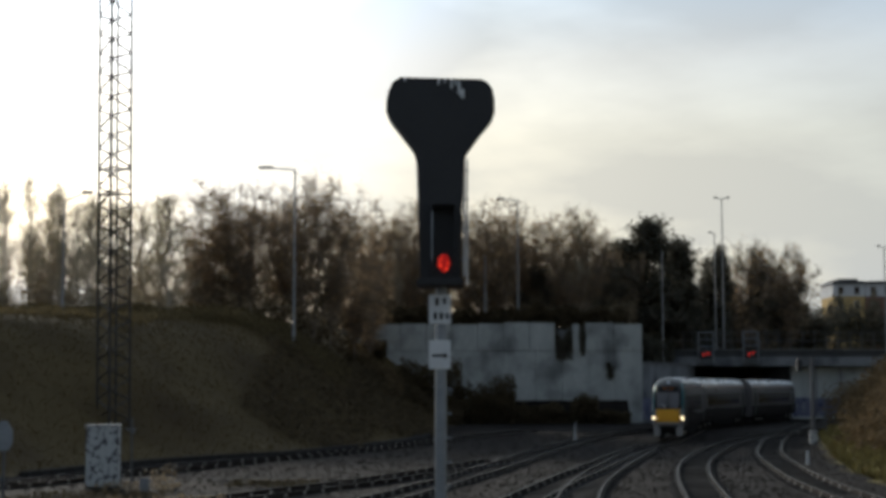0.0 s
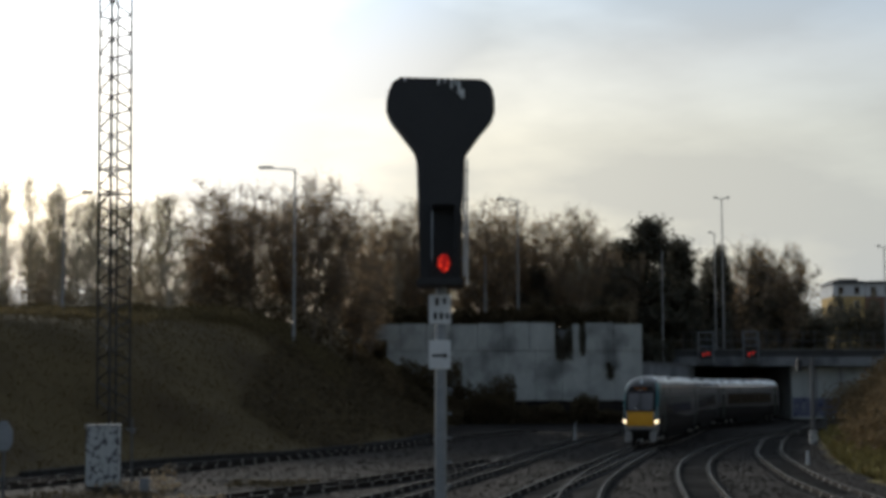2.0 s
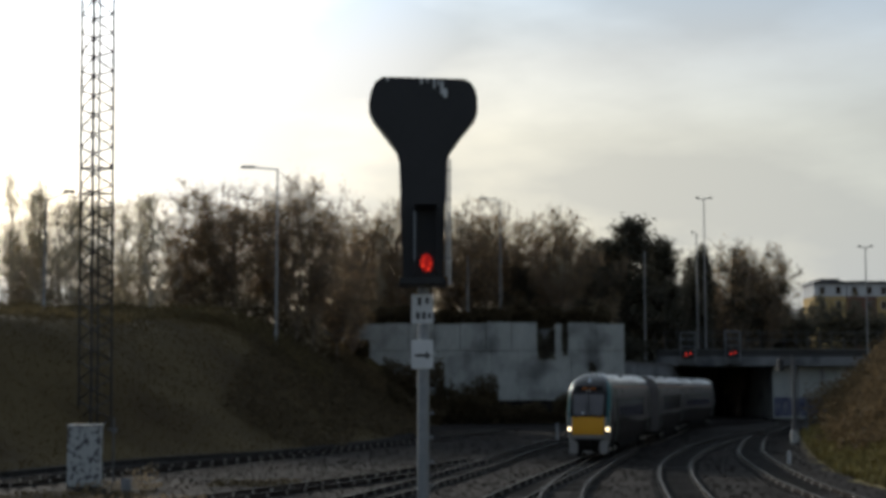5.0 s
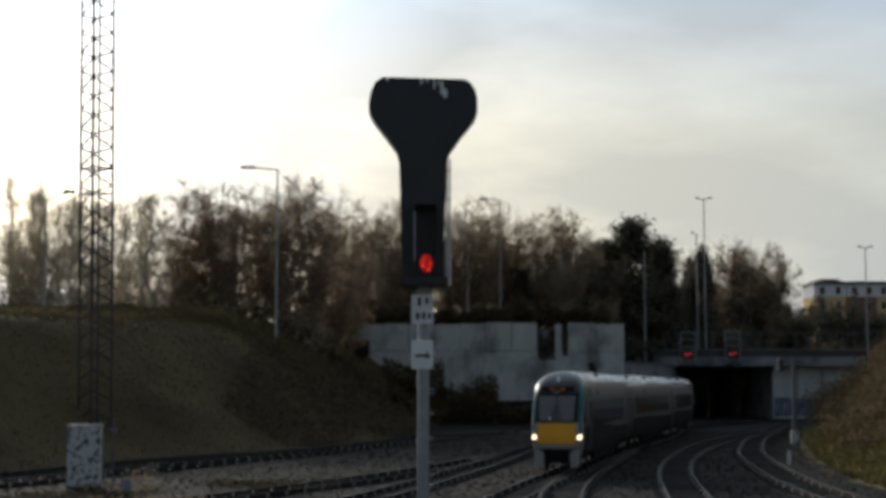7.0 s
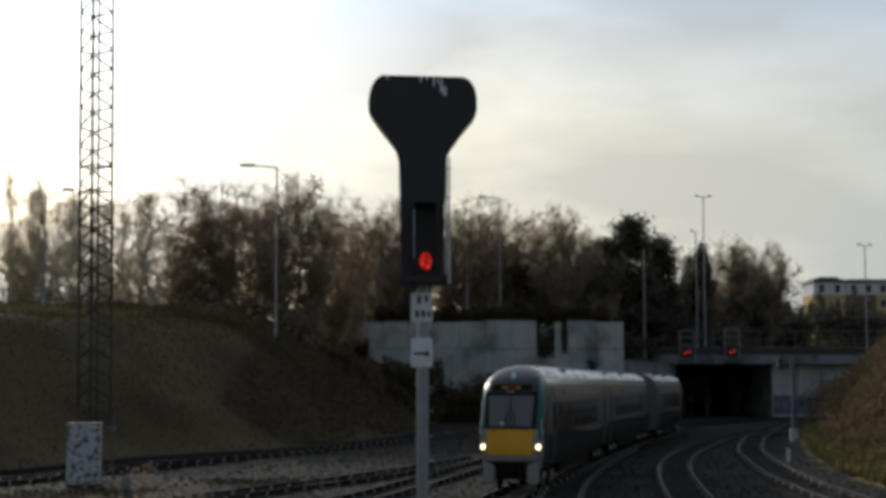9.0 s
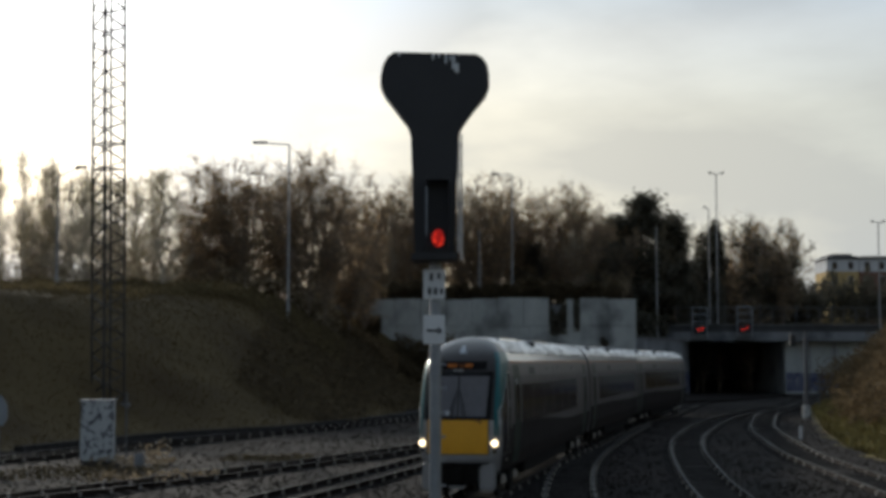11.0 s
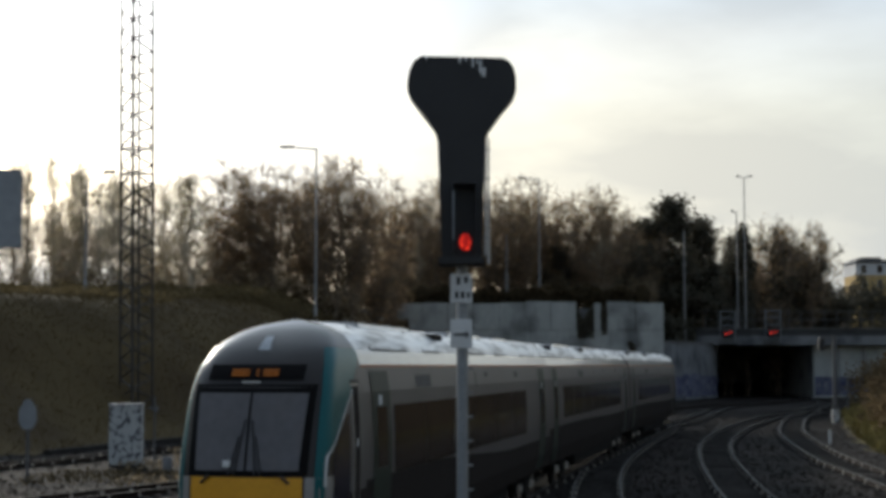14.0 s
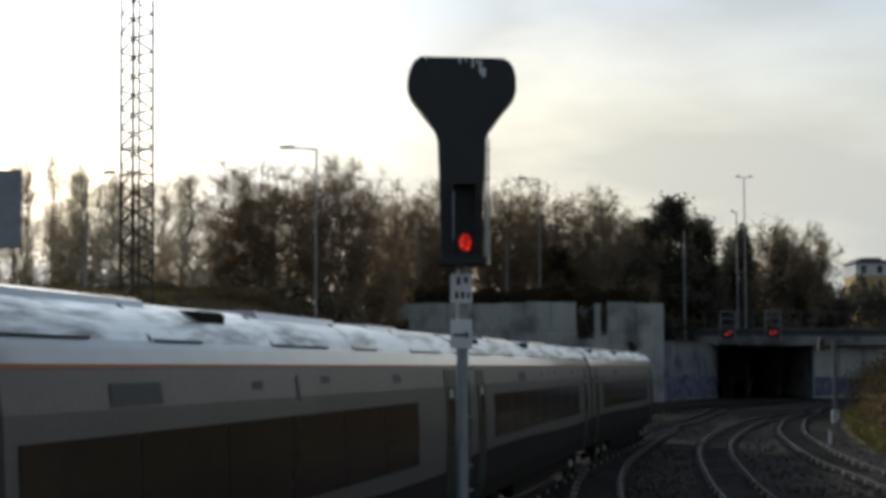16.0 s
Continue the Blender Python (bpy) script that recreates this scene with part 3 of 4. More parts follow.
    return math.acos(max(0.0, min(1.0, 1 - (y - y0) / d)) ** (1 / 0.75)) * 2 / math.pi


def patch(bm, u0, u1, z0, z1, off, nu=10, nz=8, shape=None):
    grid = []
    for j in range(nz + 1):
        z = z0 + (z1 - z0) * j / nz
        a, b = shape(z) if shape else (u0, u1)
        grid.append([bm.verts.new(nose_point(a + (b - a) * i / nu, z, off)) for i in range(nu + 1)])
    for j in range(nz):
        for i in range(nu):
            bm.faces.new((grid[j][i], grid[j][i + 1], grid[j + 1][i + 1], grid[j + 1][i]))
    return bm


def shell(bm, y0, y1, z0, z1, off, edge=None, step=0.5, both=True):
    """A strip of the straight car body between two heights; edge(y) shifts its upper limit."""
    zs = [z0] + [z for _, z in HALF if z0 < z < z1] + [z1]
    n = max(1, int((y1 - y0) / step))
    for side in ((-1, 1) if both else (1,)):
        rows = []
        for i in range(n + 1):
            y = y0 + (y1 - y0) * i / n
            top = z1 + (edge(y) if edge else 0)
            zz = [z for z in zs[:-1] if z < top - 0.01] + [top]
            while len(zz) < len(zs):
                zz.insert(-1, (zz[-2] + zz[-1]) / 2)
            rows.append([bm.verts.new((side * (half_width(z) + off), y, z)) for z in zz])
        for a, b in zip(rows, rows[1:]):
            for j in range(len(zs) - 1):
                bm.faces.new((a[j], a[j + 1], b[j + 1], b[j]))
    return bm


def roof_shell(bm, y0, y1, off=0.0):
    zs = [3.72, 3.84, 3.95, 4.06, 4.15, 4.23, 4.3, 4.36, 4.395]
    prof = [(half_width(z) + off, z + off) for z in zs] + [(0.0, 4.41 + off)]
    prof = prof + [(-x, z) for x, z in prof[-2::-1]]
    rows = [[bm.verts.new((x, y, z)) for x, z in prof] for y in (y0, y1)]
    for i in range(len(prof) - 1):
        bm.faces.new((rows[0][i], rows[0][i + 1], rows[1][i + 1], rows[1][i]))
    return bm


def swoop(z):
    """How far back the teal flare reaches at height z."""
    return 0.84 + (z - 2.3) * 1.52


def make_cab(root):
    bm = bmesh.new()
    patch(bm, -2, 2, 0.75, 4.408, 0.0, 56, 40)
    cab = part("cab_shell", bm, M_CAB, root, "charcoal rounded cab front", smooth=True)
    bm = bmesh.new()
    patch(bm, 0, 0, 1.27, 2.16, 0.014, 16, 6, lambda z: (-at_x(0.8, z), at_x(0.8, z)))
    part("yellow_panel", bm, M_YELLOW, cab, "yellow warning panel", smooth=True)
    for sx in (-1, 1):
        bm = bmesh.new()
        patch(bm, 0, 0, 2.17, 3.44, 0.006, 8, 8, lambda z: (0.0, sx * at_x(0.86 + 0.03 * (z - 2.2), z)))
        part("windscreen_surround", bm, M_SURROUND, cab, "black windscreen surround", smooth=True)
        bm = bmesh.new()
        patch(bm, 0, 0, 2.25, 3.32, 0.012, 8, 8, lambda z: (sx * at_x(0.02, z), sx * at_x(0.74 + 0.05 * (z - 2.2), z)))
        part("windscreen", bm, M_SCREEN, cab, "tinted windscreen half", smooth=True)
        for dx, top in ((0.05, 2.95), (0.12, 2.72)):
            bm = bmesh.new()
            rod(bm, nose_point(sx * at_x(dx + 0.1, 2.2), 2.2, 0.05), nose_point(sx * at_x(dx, top), top, 0.035), 0.013, n=6)
            part("wiper", bm, M_BLACK, cab)
        bm = bmesh.new()
        rod(bm, nose_point(sx * at_x(0.5, 2.19), 2.19, 0.05), nose_point(sx * at_x(0.62, 2.08), 2.08, 0.03), 0.022, n=6)
        part("wiper_arm", bm, M_BLACK, cab)
        bm = bmesh.new()
        patch(bm, 0, 0, 1.75, 3.97, 0.009, 16, 18, lambda z: (sx * at_x(min(0.95, half_width(z) * 0.9), z), sx * max(at_x(0.97 * half_width(z), z), at_y(swoop(z), z))))
        part("flare", bm, M_TEAL, cab, "teal flare sweeping back over the cab corner", smooth=True)
        bm = bmesh.new()
        patch(bm, 0, 0, 2.02, 3.36, 0.014, 2, 16, lambda z: (sx * max(at_x(0.95 * half_width(z), z), at_y(swoop(z), z)), sx * max(at_x(0.97 * half_width(z), z), at_y(swoop(z) + 0.07, z))))
        part("flare_edge", bm, M_WHITE, cab, "thin white line along the flare")
        bm = bmesh.new()
        patch(bm, 0, 0, 1.85, 3.72, 0.005, 8, 14, lambda z: (sx * max(1.0, at_y(swoop(z) + 0.05, z)), sx * 2))
        part("cab_side", bm, M_SILVER, cab, "silver cab side panel", smooth=True)
        bm = bmesh.new()
        patch(bm, 0, 0, 0.75, 1.85, 0.005, 6, 6, lambda z: (sx * 1.05, sx * 2))
        part("cab_lower_wall", bm, M_LOWER, cab, "dark lower cab side", smooth=True)
        bm = bmesh.new()
        patch(bm, 0, 0, 1.75, 3.0, 0.012, 6, 10, lambda z: (sx * max(1.0, at_y(swoop(z) + 0.1, z)), sx * at_y(max(swoop(z) + 0.14, 2.22), z)))
        part("quarter_window", bm, M_QUARTER, cab, "dark three-cornered cab side window", smooth=True)
        bm = bmesh.new()
        patch(bm, 0, 0, 1.0, 3.44, 0.012, 3, 8, lambda z: (sx * at_y(2.4, z), sx * at_y(2.82, z)))
        door = part("cab_door", bm, M_CLIP, cab, "narrow cab door with a pale frame")
        bm = bmesh.new()
        patch(bm, 0, 0, 1.05, 3.4, 0.018, 3, 8, lambda z: (sx * at_y(2.46, z), sx * at_y(2.79, z)))
        part("door_panel", bm, M_LOWER, door)
        bm = bmesh.new()
        patch(bm, 0, 0, 3.44, 3.5, 0.03, 3, 1, lambda z: (sx * at_y(2.38, z), sx * at_y(2.86, z)))
        part("rain_strip", bm, M_BLACK, door)
        bm = bmesh.new()
        patch(bm, 0, 0, 2.5, 2.62, 0.024, 2, 1, lambda z: (sx * at_y(2.55, z), sx * at_y(2.66, z)))
        part("notice", bm, M_WHITE, door)
        bm = bmesh.new()
        patch(bm, 0, 0, 0.78, 2.16, 0.01, 6, 8, lambda z: (sx * at_x(0.83, z), sx * 1.12))
        part("corner_panel", bm, M_CORNER, cab, "pale grey corner panel", smooth=True)
        bm = bmesh.new()
        c = nose_point(sx * at_x(0.95, 1.55), 1.55, 0.03)
        rod(bm, c + Vector((0, 0.06, 0)), c + Vector((0, -0.04, 0)), 0.085, 0.072, 18)
        lamp = part("headlamp", bm, M_LAMP, cab, "lit headlamp")
        bm = bmesh.new()
        rod(bm, c + Vector((0, 0.08, -0.2)), c + Vector((0, 0.0, -0.2)), 0.06, 0.055, 14)
        part("tail_lamp", bm, M_SURROUND, lamp, "unlit tail lamp")
    bm = bmesh.new()
    patch(bm, 0, 0, 3.5, 3.72, 0.012, 10, 3, lambda z: (-at_x(0.7, z), at_x(0.7, z)))
    disp = part("destination_display", bm, M_SURROUND, cab, "dark destination display with amber bars")
    for x0, x1 in ((-0.34, -0.27), (-0.26, -0.21), (-0.2, -0.14), (-0.13, -0.09), (0.02, 0.05), (0.12, 0.17), (0.18, 0.25), (0.26, 0.33)):
        bm = bmesh.new()
        for j, z in enumerate((3.57, 3.605, 3.64)):
            a, b = nose_point(math.copysign(at_x(abs(x0), z), x0), z, 0.02), nose_point(math.copysign(at_x(abs(x1), z), x1), z, 0.02)
            rod(bm, a, b, 0.011, n=5)
        part("amber_bar", bm, M_DISPLAY, disp)
    bm = bmesh.new()
    patch(bm, 0, 0, 3.46, 3.48, 0.03, 4, 1, lambda z: (-at_x(0.16, z), at_x(0.1, z)))
    part("top_lip", bm, M_CLIP, cab, "short pale lip over the windscreen")
    bm = bmesh.new()
    patch(bm, 0, 0, 3.93, 4.14, 0.012, 3, 3, lambda z: (-at_x(0.09, z), at_x(0.09 - (z - 3.93) * 0.35, z)))
    part("marker_lamp", bm, M_GALV, cab, "small grey marker lamp")
    # Small white rectangle low in one windscreen half.
    bm = bmesh.new()
    box(bm, -0.32, -0.2, 0.695, 0.7, 2.3, 2.39)
    part("white_patch", bm, M_WHITE, cab, "small white patch low in the windscreen")
    bm = bmesh.new()
    patch(bm, 0, 0, 1.05, 1.25, 0.05, 14, 2, lambda z: (-at_x(0.95, z), at_x(0.95, z)))
    part("bumper", bm, M_CORNER, cab, "pale grey bumper beam")
    bm = bmesh.new()
    box(bm, -0.55, 0.55, 0.8, 2.05, 0.42, 1.04, 0.03)
    part("coupler_recess", bm, M_UNDER, cab)
    bm = bmesh.new()
    box(bm, -0.16, 0.16, 0.5, 1.15, 0.5, 0.9, 0.05)
    coupler = part("coupler", bm, M_UNDER, cab, "grimy steel coupler")
    bm = bmesh.new()
    box(bm, -0.2, 0.2, 0.55, 0.62, 0.38, 0.44, 0.01)
    part("step", bm, M_CORNER, coupler)
    for sx in (-1, 1):
        bm = bmesh.new()
        box(bm, min(sx * 0.56, sx * 0.98), max(sx * 0.56, sx * 0.98), 0.8, 1.1, 0.28, 1.05, 0.06)
        part("skirt", bm, M_CORNER, cab, "pale grey lower skirt")


def coat(m, rough=0.08):
    bs = m.node_tree.nodes["Principled BSDF"]
    bs.inputs["Coat Weight"].default_value, bs.inputs["Coat Roughness"].default_value = 1.0, rough


coat(M_CAB)
coat(M_TEAL, 0.15)
coat(M_CORNER, 0.3)
M_TEAL.node_tree.nodes["Principled BSDF"].inputs["Coat Weight"].default_value = 0.12
M_TEAL.node_tree.nodes["Principled BSDF"].inputs["Specular IOR Level"].default_value = 0.15
M_CAB.node_tree.nodes["Principled BSDF"].inputs["Specular IOR Level"].default_value = 0.25
coat(M_ROOF)
M_CAB.node_tree.nodes["Principled BSDF"].inputs["Coat Weight"].default_value = 0.22
M_CAB.node_tree.nodes["Principled BSDF"].inputs["Coat Roughness"].default_value = 0.12
M_LOWER.node_tree.nodes["Principled BSDF"].inputs["Roughness"].default_value = 0.85
for m, level in ((M_SILVER, 0.2), (M_LOWER, 0.04), (M_DOOR, 0.2)):
    m.node_tree.nodes["Principled BSDF"].inputs["Specular IOR Level"].default_value = level


def make_bogie(root, y):
    bm = bmesh.new()
    for sx in (-1, 1):
        box(bm, sx * 0.8 - 0.06, sx * 0.8 + 0.06, y - 1.5, y + 1.5, 0.38, 0.62, 0.03)
    box(bm, -0.9, 0.9, y - 0.25, y + 0.25, 0.4, 0.65, 0.03)
    bogie = part("bogie", bm, M_UNDER, root, "grimy steel bogie frame")
    for dy in (-1.1, 1.1):
        for sx in (-1, 1):
            bm = bmesh.new()
            rod(bm, (sx * 0.66, y + dy, 0.45), (sx * 0.77, y + dy, 0.45), 0.45, n=24)
            part("wheel", bm, M_UNDER, bogie)
            bm = bmesh.new()
            # Bogie glints are put into the pale colour of these boxes.
            box(bm, sx * 0.88 - 0.06, sx * 0.88 + 0.06, y + dy - 0.14, y + dy + 0.14, 0.36, 0.58, 0.03)
            part("axle_box", bm, M_CLIP, bogie, "axle box with a glint in its pale colour")


def make_car(front, L):
    root = empty("rail_car")
    tagged(root, "silver diesel rail car with yellow cab front and tinted windows" if front else "silver intermediate diesel rail car with tinted windows", "train", "cars of the train")
    y0 = CAB_BACK if front else 0.0
    bm = bmesh.new()
    shell(bm, y0, L, 0.75, 3.72, 0.0)
    for y in (y0, L):
        prof = [p for p in HALF] + [(-x, z) for x, z in HALF[-2::-1]]
        bm.faces.new([bm.verts.new((x * 0.995, y + (0.01 if y == y0 else -0.01), z)) for x, z in prof])
    body = part("body", bm, M_SILVER, root, "silver side panels")
    bm = bmesh.new()
    roof_shell(bm, y0, L)
    roof = part("roof", bm, M_ROOF, root, "pale grey curved roof, rippled reflections coloured into its top", smooth=True)
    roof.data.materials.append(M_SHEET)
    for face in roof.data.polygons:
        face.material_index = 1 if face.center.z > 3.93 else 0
    bm = bmesh.new()
    shell(bm, y0, L, 3.68, 3.72, 0.006)
    part("stripe", bm, M_ORANGE, body, "thin orange line under the roof")
    bm = bmesh.new()
    shell(bm, y0, L, 0.75, 1.82, 0.006, (lambda y: 0.135 - 0.3 * smooth01((y - 8.0) / 11.0)) if front else (lambda y: 0.05 * math.sin(y * 0.25)))
    part("lower_band", bm, M_LOWER, body, "dark lower band with a wavy edge")
    strip = (5.1, 20.4) if front else (3.0, 20.6)
    doors = (3.65, 23.0) if front else (0.9, 22.2)
    leaf, sill = (1.2, 1.96) if front else (0.95, 2.08)
    n = 6 if front else 7
    for side in (-1, 1):
        w = (strip[1] - strip[0]) / n
        for k in range(n):
            bm = bmesh.new()
            shell(bm, strip[0] + k * w + 0.02, strip[0] + (k + 1) * w - 0.02, sill, 3.06, 0.012, both=False)
            for v in bm.verts:
                v.co.x *= side
            part("window", bm, M_PANE, body, "tinted side window")
        for d in doors:
            bm = bmesh.new()
            shell(bm, d, d + leaf, 0.85, 3.62, 0.014, both=False)
            for v in bm.verts:
                v.co.x *= side
            door = part("door", bm, M_DOOR, body, "dark green door")
            bm = bmesh.new()
            shell(bm, d + 0.25, d + leaf - 0.25, 2.1, 3.05, 0.02, both=False)
            for v in bm.verts:
                v.co.x *= side
            part("door_window", bm, M_PANE, door)
            bm = bmesh.new()
            shell(bm, d + 0.38, d + 0.6, 3.08, 3.24, 0.022, both=False)
            for v in bm.verts:
                v.co.x *= side
            part("notice", bm, M_WHITE, door, "small white notice")
        for a, b, z0, z1 in ((7.0, 8.3, 3.32, 3.54), (13.0, 13.15, 3.25, 3.58), (18.6, 19.2, 3.42, 3.56), (11.2, 11.6, 3.42, 3.52), (14.2, 14.7, 3.46, 3.56)):
            bm = bmesh.new()
            shell(bm, a, b, z0, z1, 0.008, both=False)
            for v in bm.verts:
                v.co.x *= side
            part("vent", bm, M_VENT, body, "small grey louvred vent")
    # roof equipment
    for a, b, hw, z in ((5.4, 9.4, 0.5, 4.44), (13.2, 17.2, 0.52, 4.445), (19.6, 22.0, 0.45, 4.44)):
        bm = bmesh.new()
        prism(bm, [(-hw, 4.15), (hw, 4.15), (hw - 0.12, z - 0.03), (hw - 0.25, z), (-hw + 0.25, z), (-hw + 0.12, z - 0.03)], a, b, 0.03)
        pod = part("roof_pod", bm, M_ROOF, roof, "pale raised equipment cover")
        for k in range(3):
            bm = bmesh.new()
            yc = a + (b - a) * (0.25 + 0.25 * k)
            box(bm, -hw + 0.3, hw - 0.3, yc - 0.22, yc + 0.22, z, z + 0.02, 0.005)
            part("grille", bm, M_LOWER, pod, "dark grille")
    for k in range(6):
        y = y0 + 1.0 + k * (L - y0 - 1.6) / 5
        for side in (-1, 1):
            bm = bmesh.new()
            rod(bm, (side * (half_width(3.95) + 0.006), y, 3.96), (side * 0.45, y + 0.25, 4.345), 0.018, n=5)
            part("roof_joint", bm, M_SILVER, roof)
            bm = bmesh.new()
            box(bm, side * half_width(3.95) - 0.02, side * half_width(3.95) + 0.02, y + 0.1, y + (1.5 if k % 2 else 2.6), 3.95, 3.975, 0.006)
            part("roof_lip", bm, M_VENT, roof, "grey lip along the roof sheet")
    for y in ((10.3,) if front else (2.2, 10.3)):
        bm = bmesh.new()
        box(bm, 0.3, 0.7, y, y + 0.9, 4.1, 4.335, 0.03)
        part("hatch", bm, M_LOWER, roof, "dark roof hatch")
    bm = bmesh.new()
    box(bm, -0.9, 0.9, 7.0, 18.5, 0.35, 0.78, 0.04)
    part("underframe", bm, M_UNDER, root, "grimy engine and tank boxes")
    for y in (4.0, L - 3.6):
        make_bogie(root, y)
    bm = bmesh.new()
    box(bm, -0.6, 0.6, L - 0.02, L + GAP + 0.02, 0.9, 3.5)
    part("gangway", bm, M_UNDER, root, "black folded gangway")
    if front:
        make_cab(root)
    return root


CARS = [make_car(k == 0, LENGTHS[k]) for k in range(3)]

RUN = spline(LINE_MAIN, 0.25)


def along(s):
    u = max(0.0, min(len(RUN) - 1.001, s / 0.25))
    i = int(u)
    return RUN[i].lerp(RUN[i + 1], u - i)


# the front's place along y, second by second, speeding up a little
NOSE = [(0.0, 107.0), (1.5, 98.6), (3.5, 87.0), (7.0, 66.0), (11.0, 40.4), (12.5, 30.5), (14.5, 17.7), (16.0, 7.6)]
NOSE_FIT = np.polyfit([t for t, _ in NOSE], [y for _, y in NOSE], 3)


def nose_run(t):
    y = float(np.polyval(NOSE_FIT, t))
    for i, (a, b) in enumerate(zip(RUN, RUN[1:])):
        if a.y <= y <= b.y:
            return (i + (y - a.y) / (b.y - a.y)) * 0.25
    return 0.0


def car_pose(s, length):
    a, b = along(s + 4.0), along(s + length - 3.6)
    d = (b - a).normalized()
    p = a - d * 4.0
    return Matrix.Translation((p.x, p.y, 0)) @ Matrix.Rotation(math.atan2(-d.x, d.y), 4, "Z")


# ---- plants ----
def plant_mesh(name, verts, faces, material):
    me = bpy.data.meshes.new(name)
    me.from_pydata(verts, [], faces)
    me.materials.append(material)
    return me


def leaf_quads(rng, centres, size, upright=0.3):
    """Small bent leaf sprays round the given centres."""
    verts, faces = [], []
    for c in centres:
        s = size * rng.uniform(0.5, 1.4)
        a = Vector((rng.gauss(0, 1), rng.gauss(0, 1), rng.gauss(0, upright))).normalized()
        b = a.cross(Vector((rng.gauss(0, 1), rng.gauss(0, 1), rng.gauss(0, 1)))).normalized()
        k = len(verts)
        c = Vector(c)
        verts += [c - a * s, c + b * s * 0.45, c + a * s, c - b * s * 0.4]
        faces.append((k, k + 1, k + 2, k + 3))
    return verts, faces


def limb(verts, faces, p0, p1, r0, r1, n=5):
    q = (p1 - p0).to_track_quat("Z", "Y").to_matrix()
    k = len(verts)
    for p, r in ((p0, r0), (p1, r1)):
        verts.extend(p + q @ Vector((r * math.cos(2 * math.pi * i / n), r * math.sin(2 * math.pi * i / n), 0)) for i in range(n))
    for i in range(n):
        faces.append((k + i, k + (i + 1) % n, k + n + (i + 1) % n, k + n + i))


def make_tree(seed, height, width, leaves, size, style, leaf_mat, label):
    """style: 'round' spreading crown on rising leaders, 'slim' feathery upright crown, 'pine' dark layered crown."""
    rng = random.Random(seed)
    root = empty("tree")
    verts, faces, tips = [], [], []
    thick = height * 0.012 + 0.03

    def bough(points, r0, r1, n):
        m = len(points) - 1
        for i in range(m):
            limb(verts, faces, points[i], points[i + 1], r0 + (r1 - r0) * i / m, r0 + (r1 - r0) * (i + 1) / m, n)

    def bend(a, b, wobble, m=4, sag=0.0):
        pts = [a.lerp(b, i / m) + Vector((rng.gauss(0, wobble), rng.gauss(0, wobble), sag * math.sin(math.pi * i / m))) * (0 < i < m) for i in range(m + 1)]
        return pts

    leaders = []
    if style == "round":
        fork = Vector((rng.gauss(0, 0.2), rng.gauss(0, 0.2), height * rng.uniform(0.05, 0.13)))
        bough(bend(Vector((0, 0, -0.4)), fork, 0.06, 3), thick, thick * 0.75, 7)
        n_lead = 12
        for k in range(n_lead):
            tilt = 0.0 if k == 0 else 0.35 + 1.1 * rng.random() ** 0.8
            ang = 2 * math.pi * k / (n_lead - 1) + rng.uniform(-0.4, 0.4)
            end = Vector((width * 0.47 * math.sin(tilt) * math.cos(ang), width * 0.47 * math.sin(tilt) * math.sin(ang), height * (0.42 + 0.53 * max(0.0, math.cos(tilt)) ** 0.65)))
            pts = bend(fork, end, 0.22, 6, -0.3 * math.sin(tilt))
            bough(pts, thick * 0.42, 0.025, 5)
            leaders.append(pts)
        shoots, reach, rise = 12, (0.08, 0.22), (-0.2, 0.7)
    else:
        pts = bend(Vector((0, 0, -0.4)), Vector((rng.gauss(0, 0.2), rng.gauss(0, 0.2), height * 0.97)), 0.12, 8)
        bough(pts, thick * 0.8, 0.02, 6)
        leaders = [pts]
        shoots, reach, rise = (70, (0.12, 0.5), (0.7, 2.2)) if style == "slim" else (60, (0.25, 0.55), (-0.1, 0.35))
    for pts in leaders:
        for _ in range(shoots):
            f = rng.uniform(0.1, 0.98) if style == "round" else rng.uniform(0.03 if style == "slim" else 0.3, 0.98)
            k = min(len(pts) - 2, int(f * (len(pts) - 1)))
            a = pts[k].lerp(pts[k + 1], f * (len(pts) - 1) - k)
            ang = rng.uniform(0, 2 * math.pi)
            r = width * rng.uniform(*reach) * (1.0 if style == "round" else (1.08 - f) ** 0.7)
            b = a + Vector((math.cos(ang) * r, math.sin(ang) * r, r * rng.uniform(*rise)))
            b.z = min(b.z, height * 1.02)
            mid = a.lerp(b, 0.5) + Vector((rng.gauss(0, 0.08), rng.gauss(0, 0.08), -0.05 * r))
            bough([a, mid, b], 0.04, 0.012, 4)
            for _ in range(9):
                o = a.lerp(b, rng.uniform(0.25, 1.0))
                e = o + Vector((rng.gauss(0, 0.5), rng.gauss(0, 0.5), rng.uniform(*{"round": (-0.25, 0.9), "slim": (0.1, 1.3), "pine": (-0.1, 0.4)}[style])))
                limb(verts, faces, o, e, 0.013 if style == "slim" else 0.018, 0.007, 3)
                tips.append((o, e))
    me = bpy.data.meshes.new("trunk")
    me.from_pydata(verts, [], faces)
    me.materials.append(M_BIRCH if style == "slim" else M_TRUNK)
    tr = new("trunk", me)
    tr.parent = root
    centres = []
    for k in range(leaves):
        o, e = tips[rng.randrange(len(tips))]
        spread = 0.26
        centres.append(o.lerp(e, rng.uniform(0.1, 1.15)) + Vector((rng.gauss(0, spread), rng.gauss(0, spread), rng.gauss(0, spread))))
    cr = new("crown", plant_mesh("crown", *leaf_quads(rng, centres, size), leaf_mat))
    cr.parent = root
    return tagged(root, label, "tree", "trees along the railway")


